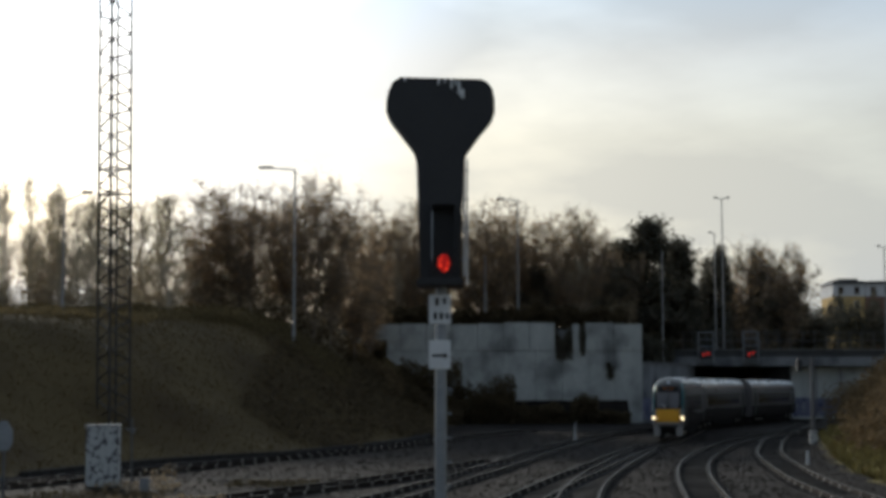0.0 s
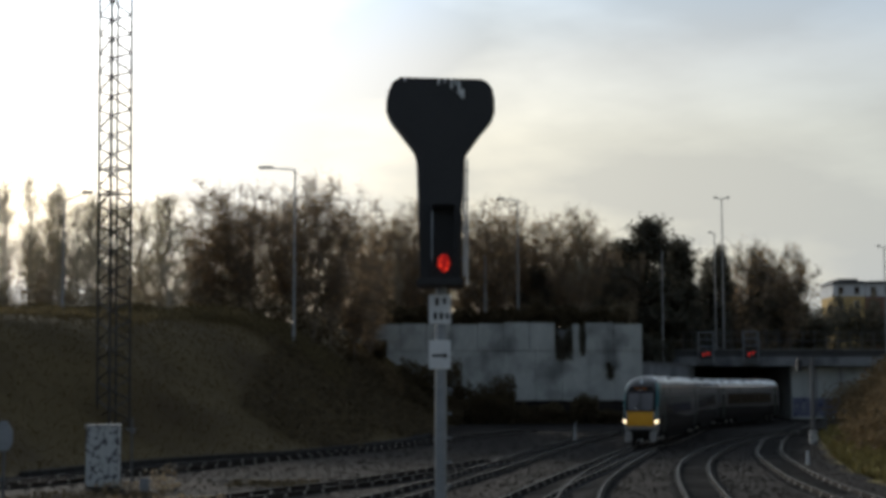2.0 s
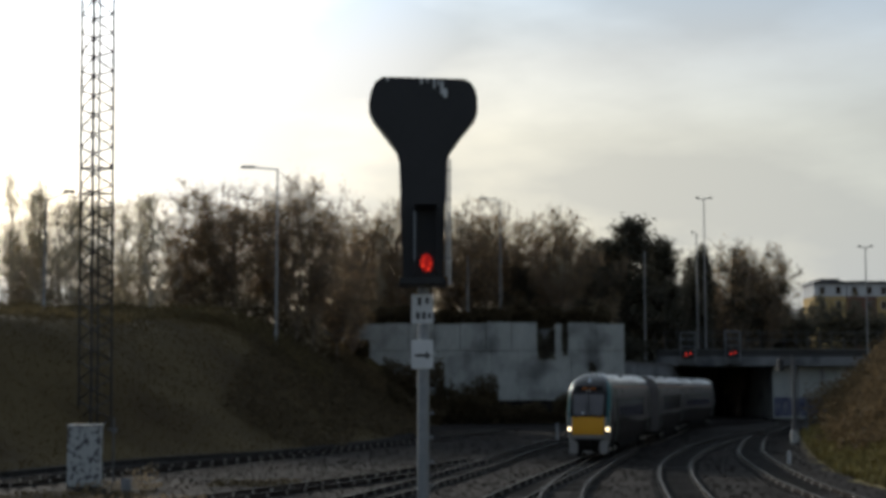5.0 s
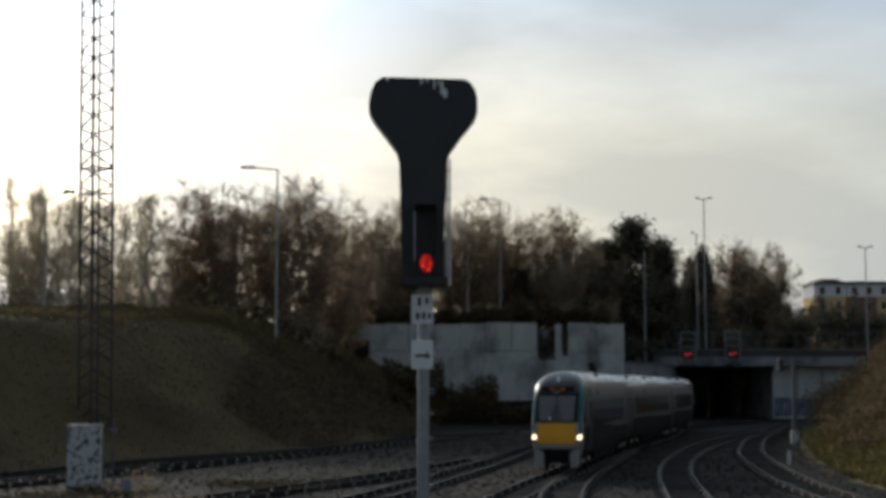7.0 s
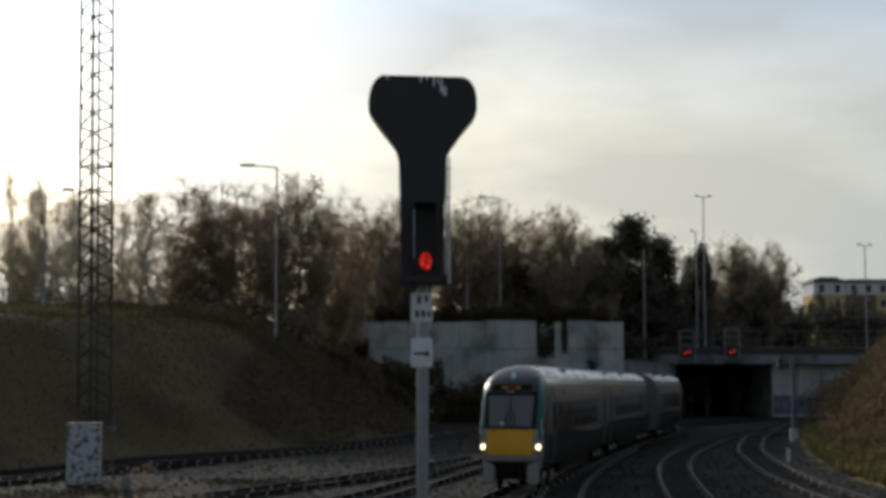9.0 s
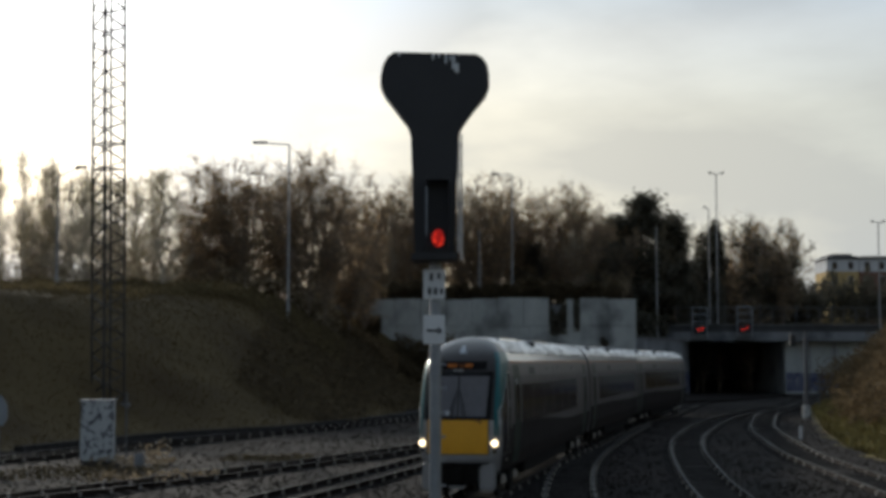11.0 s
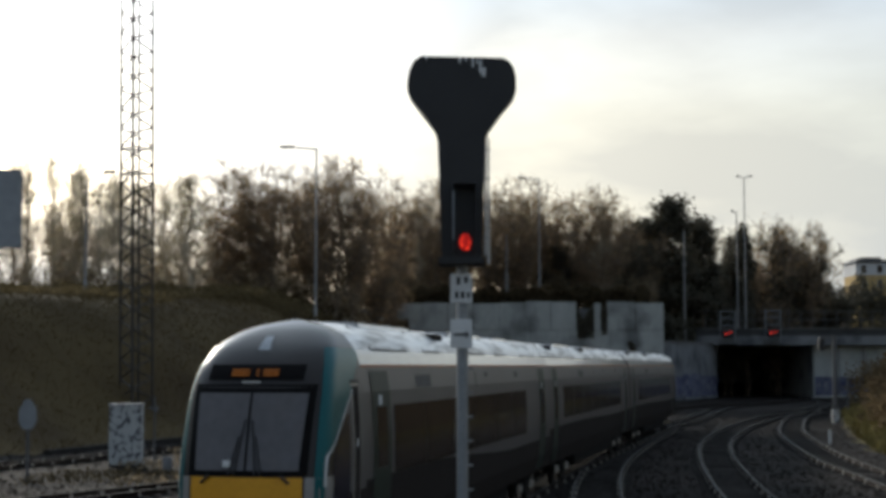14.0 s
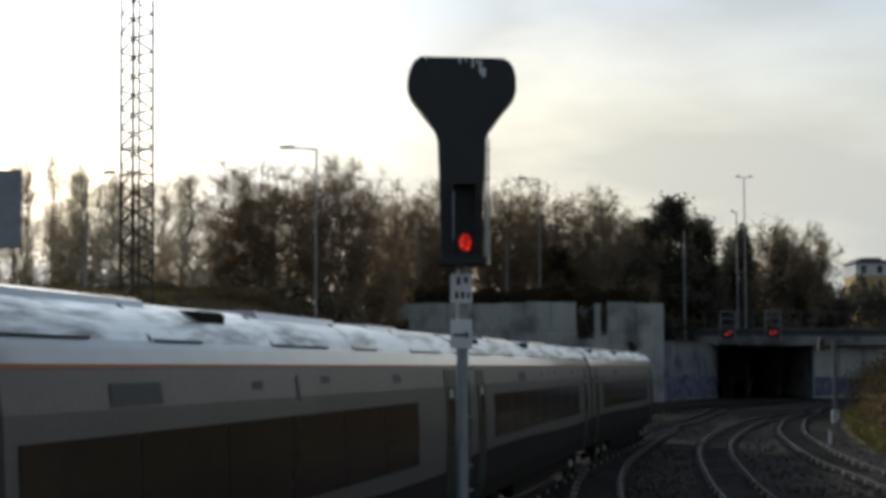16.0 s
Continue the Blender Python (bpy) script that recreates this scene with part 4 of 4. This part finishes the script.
def plant(kinds, spots):
    """spots: (x, y, top height, width)."""
    rng = random.Random(9)
    for i, (x, y, top, w) in enumerate(spots):
        proto, ph, pw = kinds[i % len(kinds)]
        z = ground_z(x, y)
        h = top - z
        m = Matrix.Translation((x, y, z)) @ Matrix.Rotation(rng.uniform(0, 6.28), 4, "Z") @ Matrix.Diagonal((w / pw, w / pw, h / ph, 1))
        if not proto.get("placed"):
            proto["placed"] = 1
            proto.matrix_basis = m
        else:
            copy_made = copy_thing(proto, Matrix())
            copy_made.matrix_basis = m


SLIM = [(make_tree(11 + k, 12, 4.5, 2300, 0.085, "slim", M_LEAF_PALE, "slender half-bare tree with yellowing leaves, paled for glare"), 12, 4.5) for k in range(3)]
ROUND = [(make_tree(31 + k, 12, 8, 4300, 0.105, "round", M_LEAF, "broad autumn tree with thinning brown leaves"), 12, 8) for k in range(4)]
DARK = [(make_tree(51 + k, 12, 7.5, 15000, 0.16, "round", M_LEAF_DARK, "dense dark green tree above the wall"), 12, 7.5) for k in range(2)]
PINE = [(make_tree(71, 10, 5.5, 9000, 0.15, "pine", M_LEAF_DARK, "dark pine with a ragged top"), 10, 5.5)]


def row(x0, x1, y, n, top, w, seed):
    """A loose row of trees, their tops given by a function of x."""
    rng = random.Random(seed)
    return [(x0 + (x1 - x0) * (i + rng.uniform(0.2, 0.8)) / n, y + rng.uniform(-5, 5), top(x0 + (x1 - x0) * (i + 0.5) / n) + rng.uniform(-1.3, 0.5), w * rng.uniform(0.8, 1.25)) for i in range(n)]


def skyline(x):
    pts = [(-50, 20), (-44, 21.2), (-38, 22), (-35, 20), (-29, 19.0), (-25, 19.3), (-21, 23.0), (-15, 23.4), (-10.5, 24.3), (-8, 22.0), (-5, 20.6), (-3.2, 21.8), (3.5, 21.2), (8, 21), (13, 21), (17, 18), (22, 17.5), (30, 17.5)]
    for (xa, ha), (xb, hb) in zip(pts, pts[1:]):
        if x <= xb:
            return 0.4 + ha + (hb - ha) * max(0, (x - xa) / (xb - xa))
    return 17.5


plant(SLIM, row(-52, -24, 142, 20, lambda x: skyline(x) + 1.3, 5.6, 1))
plant(ROUND, row(-54, -24, 154, 11, lambda x: skyline(x) - 1.8, 6.0, 3) + row(-23.5, -8.0, 147, 9, lambda x: skyline(x) + 0.3, 7.8, 4) + row(-25, -6, 157, 6, lambda x: skyline(x) - 0.3, 6.8, 14)
      + row(-10, 19, 177, 13, lambda x: skyline(x * 0.84) + 4.2, 7.8, 5) + row(-10, 22, 187, 12, lambda x: skyline(x * 0.8) + 3.5, 8.0, 15))
plant(SLIM, row(-10, 18, 174, 4, lambda x: skyline(x * 0.84) + 1.6, 3.6, 6))
plant(DARK, [(12, 180, 17.5, 7), (17.5, 178, 18.0, 7), (29, 193.5, 20.4, 7), (23.5, 194, 19.6, 7), (41, 204, 23.2, 9), (45.5, 206, 22.4, 8), (33.5, 200, 20.6, 7), (16.5, 181, 20.5, 6.5), (20, 183, 20.8, 7), (30.5, 196, 21.8, 6.5), (34.3, 199, 21.4, 6), (27.5, 196, 20.8, 6), (24, 189, 19.8, 6.5), (13, 182, 19.8, 6),
             (22, 192, 20.0, 7), (33, 208, 19.5, 8), (50, 211, 15.5, 8), (27, 203, 19.5, 8)])
plant(PINE, [(25.0, 186.5, 24.0, 11.0), (29.3, 190, 21.8, 8.5), (36, 198, 21.6, 5.0), (21.5, 186, 21.4, 8.0)])
plant(ROUND, [(41.0, 202, 24.4, 11.0), (45.5, 203, 23.6, 9.0), (37, 204, 23.2, 8), (41, 208, 24.0, 7), (46.0, 207, 22.4, 7)])
plant(DARK[:1], [(43.5, 210, 21.8, 8.5)])


def make_scrub(name, label, boxes, count, size, material, category="shrubs", upright=0.6):
    """Loose leaves filling low mounds: boxes of (x0, x1, y0, y1, height, base or None for the ground)."""
    rng = random.Random(len(name) * 7 + count)
    centres = []
    area = [(b[1] - b[0]) * (b[4] + 0.5) for b in boxes]
    for b, a in zip(boxes, area):
        for _ in range(int(count * a / sum(area))):
            x, y = rng.uniform(b[0], b[1]), rng.uniform(b[2], b[3])
            base = ground_z(x, y) if b[5] is None else b[5]
            h = b[4] * (0.55 + 0.6 * abs(noise.noise((x * 0.35, y * 0.35, 7.7))) + 0.25 * noise.noise((x * 1.1, y * 1.1, 2.2)))
            centres.append((x, y, base + h * rng.random() ** 0.6))
    ob = new(name, plant_mesh(name, *leaf_quads(rng, centres, size, upright), material))
    return tagged(ob, label, category, kind="stuff")


M_SCRUB = leafy(mat("dark_scrub_leaves", (0.125, 0.095, 0.055), (0.08, 0.06, 0.037), 0.9, 0, 0.5, 5.0, 0.0, island=True), 0.4)
M_BROWN = leafy(mat("brown_undergrowth", (0.36, 0.28, 0.18), (0.18, 0.14, 0.095), 0.9, 0, 0.5, 5.0, 0.0, island=True), 0.35)
M_BUSH = leafy(mat("russet_twigs", (0.18, 0.13, 0.072), (0.1, 0.072, 0.042), 0.9, 0, 0.5, 5.0, 0.0, island=True), 0.4)
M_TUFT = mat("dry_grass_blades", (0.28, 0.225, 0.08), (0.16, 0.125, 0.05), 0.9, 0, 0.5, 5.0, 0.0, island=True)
# Blades share the bank's tint, warmed for the glare veil.
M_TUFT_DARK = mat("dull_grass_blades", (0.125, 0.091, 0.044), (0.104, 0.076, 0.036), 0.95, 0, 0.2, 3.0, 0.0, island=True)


def make_tufts(name, label, line, side, y0, y1, depth, count, size, material, seed):
    rng = random.Random(seed)
    verts, faces = [], []
    for _ in range(count):
        y = rng.uniform(y0, y1)
        x = edge_x(line, y) + side * depth * rng.random()
        z = ground_z(x, y) - 0.03
        h, w, a = size * rng.uniform(0.5, 1.5), size * 0.3, rng.uniform(0, 3.14)
        k = len(verts)
        dx, dy = math.cos(a) * w, math.sin(a) * w
        lean = Vector((rng.gauss(0, 0.3), rng.gauss(0, 0.3), 1)) * h
        verts += [(x - dx, y - dy, z), (x + dx, y + dy, z), (x + dx * 0.6 + lean.x, y + dy * 0.6 + lean.y, z + lean.z), (x - dx * 0.5 + lean.x, y - dy * 0.5 + lean.y, z + lean.z * 0.8)]
        faces.append((k, k + 1, k + 2, k + 3))
    tagged(new(name, plant_mesh(name, verts, faces, material)), label, "grass", kind="stuff")


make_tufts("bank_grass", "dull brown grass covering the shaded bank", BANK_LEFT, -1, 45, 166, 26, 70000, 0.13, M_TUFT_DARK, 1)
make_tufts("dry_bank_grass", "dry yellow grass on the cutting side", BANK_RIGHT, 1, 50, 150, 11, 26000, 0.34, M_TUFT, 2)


def make_stones(count):
    """Loose ballast stones on the open ground by the tracks."""
    rng = random.Random(77)
    verts, faces = [], []
    while len(faces) < count * 8:
        y = 36 + 100 * rng.random() ** 1.6
        x0, x1 = edge_x(BANK_LEFT, y), edge_x(BANK_RIGHT, y)
        x = rng.uniform(max(x0, -0.32 * y), min(x1, 0.32 * y))
        z, r = ground_z(x, y) + 0.01, rng.uniform(0.03, 0.065)
        k = len(verts)
        for dx, dy, dz in ((1, 0, 0), (0, 1, 0), (-1, 0, 0), (0, -1, 0), (0, 0, 0.8), (0, 0, -0.8)):
            verts.append((x + r * (dx + rng.uniform(-0.3, 0.3)), y + r * (dy + rng.uniform(-0.3, 0.3)), z + r * (dz + rng.uniform(-0.3, 0.3))))
        for a in range(4):
            faces += [(k + a, k + (a + 1) % 4, k + 4), (k + (a + 1) % 4, k + a, k + 5)]
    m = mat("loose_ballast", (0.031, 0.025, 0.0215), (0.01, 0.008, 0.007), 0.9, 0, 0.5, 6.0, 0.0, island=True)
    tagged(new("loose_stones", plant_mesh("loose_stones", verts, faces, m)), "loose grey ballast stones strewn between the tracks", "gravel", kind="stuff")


make_stones(26000)
M_BANK_SCRUB = leafy(mat("olive_bramble_leaves", (0.15, 0.115, 0.058), (0.1, 0.077, 0.04), 0.9, 0, 0.3, 4.0, 0.0, island=True), 0.5)
make_scrub("bank_brambles", "olive brown brambles along the crest of the bank", [(-56, -8, 124, 138, 1.5, None), (-40, -20, 98, 124, 0.8, None)], 30000, 0.16, M_BANK_SCRUB)
make_scrub("bank_scrub", "dark brambles and scrub along the bank top", [(-13, -5, 98, 120, 0.9, None), (-9, 0, 118, 152, 1.3, None), (-14, -6, 120, 150, 1.0, None), (-14, -4, 150, 164, 1.3, None), (-4, 2, 158, 167.4, 2.2, None), (1, 7.5, 163, 167.4, 4.4, -0.3), (7, 13, 164, 167.4, 2.6, -0.3), (-16, 20.4, 170, 173, 3.0, 9.9), (13, 20, 165, 167.4, 1.8, -0.3)], 64000, 0.22, M_SCRUB)
for spot in ((2.6, 7.8, 164, 167.2, 6.4, -0.2), (13.6, 16.3, 163, 166, 3.6, -0.2), (-8.6, -6, 162, 166, 2.2, 6.6), (-4.5, 2, 163, 167, 4.4, 3.0)):
    make_scrub("wall_shrub", "dark leafy shrub growing against the concrete wall", [spot], 2600, 0.2, M_SCRUB, "shrub")
make_scrub("ivy", "ivy hanging dark over the concrete wall", [(12.2, 14.0, 167.5, 168.0, 4.4, 6.6), (14.85, 15.4, 167.5, 168.0, 3.9, 7.0), (17.8, 18.4, 167.3, 167.7, 2.2, 4.6)], 3000, 0.2, M_IVY, "ivy")
make_scrub("hedge", "dark hedge and scrub behind the bridge", [(21.2, 24.4, 176, 187, 5.0, 5.8), (24, 27.4, 182.5, 187, 5.0, 5.8), (23.3, 25.5, 177.5, 181.5, 4.6, 5.9), (26, 30.6, 188.8, 191, 4.6, 5.8), (22, 52, 224, 230, 11.0, 7.4), (44, 84, 224, 230, 10.3, 7.4), (28, 46, 206, 211, 4.5, 7.2)], 60000, 0.3, M_LEAF_DARK, "hedge")
make_scrub("undergrowth", "brown undergrowth filling the gaps between tree trunks", [(-27, -7, 158, 166, 7.0, 9.8), (-52, -26, 158, 166, 3.5, 9.8), (-10, 24, 188, 193, 7.0, 9.9),  (-50, -20, 145, 150, 3.0, None), (-52, -9, 138, 146, 4.2, None), (-12, 22, 174.5, 178, 5.5, 9.9), (-27, -7, 151, 157, 5.0, 9.4)], 42000, 0.16, M_BROWN, "undergrowth")
make_scrub("crest_bushes", "low brown bushes under the trees on the crest", [(-23, -9, 145, 150, 3.0, None), (-9, -4, 150, 160, 2.4, None)], 12000, 0.16, M_BUSH)
make_scrub("bank_bushes", "tangled brown bushes on the cutting side", [(24.8, 30, 86, 99, 2.2, None), (22.6, 27, 76, 86, 1.3, None), (29, 40, 99, 114, 3.4, None), (33.5, 46, 116, 138, 4.6, None), (44, 58, 150, 174, 4.5, None)], 40000, 0.2, M_BUSH)


# ---- masts, lamps and lineside things ----
def make_mast():
    root = empty("lattice_mast", pose(-18.04, 84.5, 1.4, 0, -0.7, 0))
    tagged(root, "tall galvanised lattice mast standing on the bank", "mast")
    legs = [(-0.89, 0.55), (0.89, 0.55), (0.07, -0.8)]
    for (x, y), r in zip(legs, (0.066, 0.066, 0.078)):
        bm = bmesh.new()
        rod(bm, (x, y, -0.6), (x, y, 33), r, n=8)
        part("leg", bm, M_MAST, root)
    for a, b, r, rise in ((0, 1, 0.016, 2.14), (2, 1, 0.05, 1.07), (2, 0, 0.05, 1.07)):
        for i in range(int(33 / rise)):
            z = i * rise
            bm = bmesh.new()
            pa, pb = Vector((*legs[a], z)), Vector((*legs[b], z + rise / 2))
            rod(bm, pa, pb, r, n=5)
            rod(bm, pb, Vector((*legs[a], z + rise)), r, n=5)
            part("brace", bm, M_MAST, root)
    for z in (12.9, 14.3):
        bm = bmesh.new()
        for a, b in ((0, 1), (1, 2), (2, 0)):
            rod(bm, Vector((*legs[a], z)), Vector((*legs[b], z)), 0.045, n=6)
        part("ring", bm, M_MAST, root)
    bm = bmesh.new()
    rod(bm, (0.2, 0.18, 0), (0.2, 0.18, 33), 0.055, n=6)
    part("feeder_cable", bm, M_BLACK, root)
    for x, y in legs:
        bm = bmesh.new()
        box(bm, x - 0.3, x + 0.3, y - 0.3, y + 0.3, -1.2, 0.05, 0.03)
        part("footing", bm, M_CONCRETE_DARK, root)


make_mast()


def make_lamp(x, y, top, arms, label, base=None, rise=0.12):
    """arms: signed reach of each arm along x."""
    z = ground_z(x, y) if base is None else base
    root = empty("street_lamp", pose(x, y, z))
    tagged(root, label, "street lamp", "street lamps on the road above")
    h = top - z
    bm = bmesh.new()
    rod(bm, (0, 0, -0.3), (0, 0, 1.6), 0.14, 0.14, 10)
    rod(bm, (0, 0, 1.6), (0, 0, h), 0.1, 0.07, 10)
    part("pole", bm, M_POLE, root)
    for a in arms:
        bm = bmesh.new()
        rod(bm, (0, 0, h - 0.05), (a * 0.75, 0, h + rise), 0.06, 0.06, 8)
        part("arm", bm, M_POLE, root)
        bm = bmesh.new()
        box(bm, min(a * 0.6, a), max(a * 0.6, a), -0.18, 0.18, h + rise - 0.08, h + rise + 0.12, 0.04)
        part("lantern", bm, M_GALV_DARK, root)


make_lamp(-12.55, 130, 22.1, (-3.1,), "grey street lamp with one long arm")
make_lamp(-29.1, 118, 17.95, (2.2,), "grey street lamp with one long raised arm", rise=0.65)
make_lamp(8.34, 171.5, 24.5, (-2.4,), "grey street lamp with one long arm")
make_lamp(4.7, 171.5, 18.3, (), "plain grey pole behind the wall")
make_lamp(25.75, 181, 19.6, (), "plain grey pole behind the wall")
make_lamp(34.5, 190, 26.9, (-1.0, 1.0), "tall grey street lamp with two short arms", 7.2)
make_lamp(33.7, 191, 22.7, (-0.7,), "thin grey street lamp with a short arm", 7.2)
make_lamp(53.6, 187, 20.6, (0.9, -0.9), "grey street lamp with two short arms")


def make_cabinet():
    root = empty("lineside_cabinet", pose(-13.15, 60, -0.32))
    tagged(root, "pale grey lineside cabinet blotched with old graffiti", "cabinet")
    bm = bmesh.new()
    box(bm, -0.62, 0.62, 0, 0.55, 0.2, 2.5, 0.02)
    body = part("body", bm, M_CABINET, root)
    for x0, x1 in ((-0.59, -0.01), (0.01, 0.59)):
        bm = bmesh.new()
        box(bm, x0, x1, -0.025, 0.0, 0.28, 2.43, 0.01)
        part("door", bm, M_CABINET, body)
    bm = bmesh.new()
    box(bm, -0.65, 0.65, -0.05, 0.6, 2.5, 2.56, 0.01)
    part("lid", bm, M_CABINET, body)
    bm = bmesh.new()
    box(bm, -0.64, 0.64, -0.03, 0.58, -0.2, 0.2)
    part("plinth", bm, M_SLEEPER, root)


M_CABINET = two(mat("pale_cabinet_paint", (0.5, 0.51, 0.49), (0.4, 0.41, 0.4), 0.6, 0, 2.0, 20.0, 0.1), (0.08, 0.08, 0.09), 4.5, 0.535, 0.575)
make_cabinet()


def make_post(name, x, y, h, r, material, label, category, base=None):
    root = empty(name, pose(x, y, ground_z(x, y) if base is None else base))
    tagged(root, label, category)
    bm = bmesh.new()
    rod(bm, (0, 0, -0.2), (0, 0, h), r, n=10)
    part("post", bm, material, root)
    return root


stake = empty("marker_stone", pose(-11.1, 58, ground_z(-11.1, 58)))
tagged(stake, "short pale concrete marker stone beside the siding", "marker")
bm = bmesh.new()
box(bm, -0.17, 0.17, -0.08, 0.08, -0.2, 0.55, 0.03)
part("stone", bm, M_CONCRETE_MID, stake)
make_post("marker_post", -12.0, 60, 2.75, 0.035, M_GALV_DARK, "thin grey post beside the cabinet", "post")
p = make_post("track_sign", -14.75, 52.3, 2.2, 0.05, M_GALV_DARK, "small white sign on a grey post by the siding", "sign")
bm = bmesh.new()
prism(bm, [(-0.3, 2.0), (-0.16, 1.75), (0.16, 1.75), (0.3, 2.0), (0.3, 2.4), (0.1, 2.75), (-0.1, 2.75), (-0.3, 2.4)], -0.06, -0.03)
part("sign_plate", bm, M_GALV, p, "grey eight-sided plate")
p = make_post("notice_board", -18.3, 60, 11.4, 0.09, M_GALV_DARK, "large pale sign board on two tall posts", "sign")
bm = bmesh.new()
box(bm, -1.5, 1.0, -0.12, -0.05, 8.3 - p.location.z, 11.35 - p.location.z, 0.02)
part("board", bm, M_GALV, p, "pale grey back of the board")
bm = bmesh.new()
rod(bm, (-1.0, 0, -0.2), (-1.0, 0, 11.4), 0.09, n=10)
part("post", bm, M_GALV_DARK, p)
make_post("white_marker", 18.45, 78.8, 0.65, 0.075, M_WHITE, "short white marker post beside the track", "post")
p = make_post("signal_post", 25.6, 107.5, 6.0, 0.16, M_GALV_DARK, "slim grey post with a short bracket arm", "post")
bm = bmesh.new()
box(bm, -1.0, 0.1, -0.06, 0.06, 5.75, 5.95, 0.02)
part("arm", bm, M_GALV_DARK, p)
bm = bmesh.new()
box(bm, -1.1, -0.7, -0.15, 0.15, 5.0, 5.75, 0.03)
part("head", bm, M_BLACK, p)
bm = bmesh.new()
box(bm, -0.25, 0.25, -0.2, 0.2, -0.1, 0.9, 0.03)
part("base_box", bm, M_CABINET, p)
make_post("fence_post", 31.5, 128, 3.0, 0.09, M_GALV_DARK, "grey post at the foot of the bank", "post")
make_post("short_post", 9.5, 112, 1.3, 0.09, M_CABINET, "short pale post beside the main line", "post")
make_scrub("track_weeds", "low dull green weeds among the ballast", [(-14.8, -9.8, 50.5, 57, 0.24, None), (-8.5, -5, 60, 64, 0.18, None)], 1800, 0.07, M_TUFT_DARK, "weeds", 1.5)
make_scrub("dry_weeds", "pale dry weeds beside the siding", [(-11.4, -10.4, 59, 61, 1.2, None), (-11.5, -7.5, 50, 54, 0.35, None), (-13, -10, 58, 60, 0.4, None)], 500, 0.1, M_BROWN, "weeds", 1.5)


def make_far_signal(x, z):
    root = empty("bridge_signal", pose(x, BRIDGE_Y - 0.6, z))
    tagged(root, "small black signal with red lights fixed to the bridge", "signal", "signals on the bridge")
    bm = bmesh.new()
    box(bm, -0.75, 0.75, -0.1, 0.15, -0.55, 0.45, 0.05)
    part("backboard", bm, M_BLACK, root)
    for dx in (-0.25, 0.25):
        bm = bmesh.new()
        bmesh.ops.create_uvsphere(bm, u_segments=14, v_segments=8, radius=0.14, matrix=Matrix.Translation((dx, -0.1, -0.05 + dx * 0.3)))
        part("red_lamp", bm, M_RED, root, "glowing red lens", smooth=True)
    for dx in (-0.9, 0.9):
        bm = bmesh.new()
        rod(bm, (dx, 0.1, -1.2), (dx, 0.1, 2.6), 0.07, n=6)
        part("cage_post", bm, M_GALV, root)
    for zz in (0.9, 1.8, 2.6):
        bm = bmesh.new()
        rod(bm, (-0.9, 0.1, zz), (0.9, 0.1, zz), 0.05, n=6)
        part("cage_rail", bm, M_GALV, root)
    bm = bmesh.new()
    box(bm, -1.0, 1.0, -0.5, 0.55, -1.2, -1.1)
    part("cage_floor", bm, M_GALV_DARK, root)


make_far_signal(31.85, 7.66)
make_far_signal(37.3, 7.78)


# ---- houses beyond the bridge ----
M_RENDER = mat("white_house_render", (0.62, 0.63, 0.64), (0.5, 0.51, 0.52), 0.85, 0, 0.3, 6.0, 0.1)
M_OCHRE = mat("ochre_house_render", (0.5, 0.36, 0.16), (0.42, 0.3, 0.14), 0.85, 0, 0.3, 6.0, 0.1)
M_BRICK = mat("dull_red_brick", (0.2, 0.11, 0.085), (0.14, 0.08, 0.06), 0.9, 0, 0.5, 8.0, 0.2)
M_SLATE = mat("dark_slate_roof", (0.09, 0.095, 0.1), (0.06, 0.063, 0.07), 0.8, 0, 0.6, 8.0, 0.2)


def make_house(x, y, w, top, lower, roof_h):
    z = 7.4
    root = empty("house", pose(x, y, z))
    tagged(root, "white rendered terraced house with a dark slate roof", "house", "houses beyond the bridge")
    h = top - z
    bm = bmesh.new()
    box(bm, -w / 2, w / 2, 0, 8, 0, h - 2.1)
    part("lower_wall", bm, lower, root)
    bm = bmesh.new()
    box(bm, -w / 2, w / 2, 0, 8, h - 2.1, h)
    part("wall", bm, M_RENDER, root)
    bm = bmesh.new()
    prism(bm, [(-w / 2 - 0.3, h), (w / 2 + 0.3, h), (w / 2 - 0.2, h + roof_h), (-w / 2 + 0.2, h + roof_h)], -0.3, 8.3)
    part("roof", bm, M_SLATE, root)
    for zz in (h - 1.8, h - 4.3):
        for dx in (-w * 0.25, w * 0.25):
            bm = bmesh.new()
            box(bm, dx - 0.5, dx + 0.5, -0.05, 0.02, zz, zz + 1.4, 0.02)
            win = part("window", bm, M_RENDER, root)
            bm = bmesh.new()
            box(bm, dx - 0.42, dx + 0.42, -0.07, -0.055, zz + 0.08, zz + 1.32)
            part("pane", bm, M_PANE, win)


for i, (x, w, low) in enumerate(((68.4, 5.4, M_OCHRE), (73.8, 5.0, M_BRICK), (78.8, 5.0, M_OCHRE), (84, 5.4, M_BRICK), (89.4, 5.4, M_OCHRE))):
    make_house(x, 260 + 0.15 * i, w, 21.0, low, 0.5)
make_house(74, 282, 4.0, 21.0, M_BRICK, 2.4)


def motions():
    for k, car in enumerate(CARS):
        rows = []
        for i in range(33):
            t = i * 0.5
            rows.append((t, car_pose(nose_run(t) + sum(LENGTHS[:k]) + k * GAP, LENGTHS[k])))
        walk(car, rows)


motions()
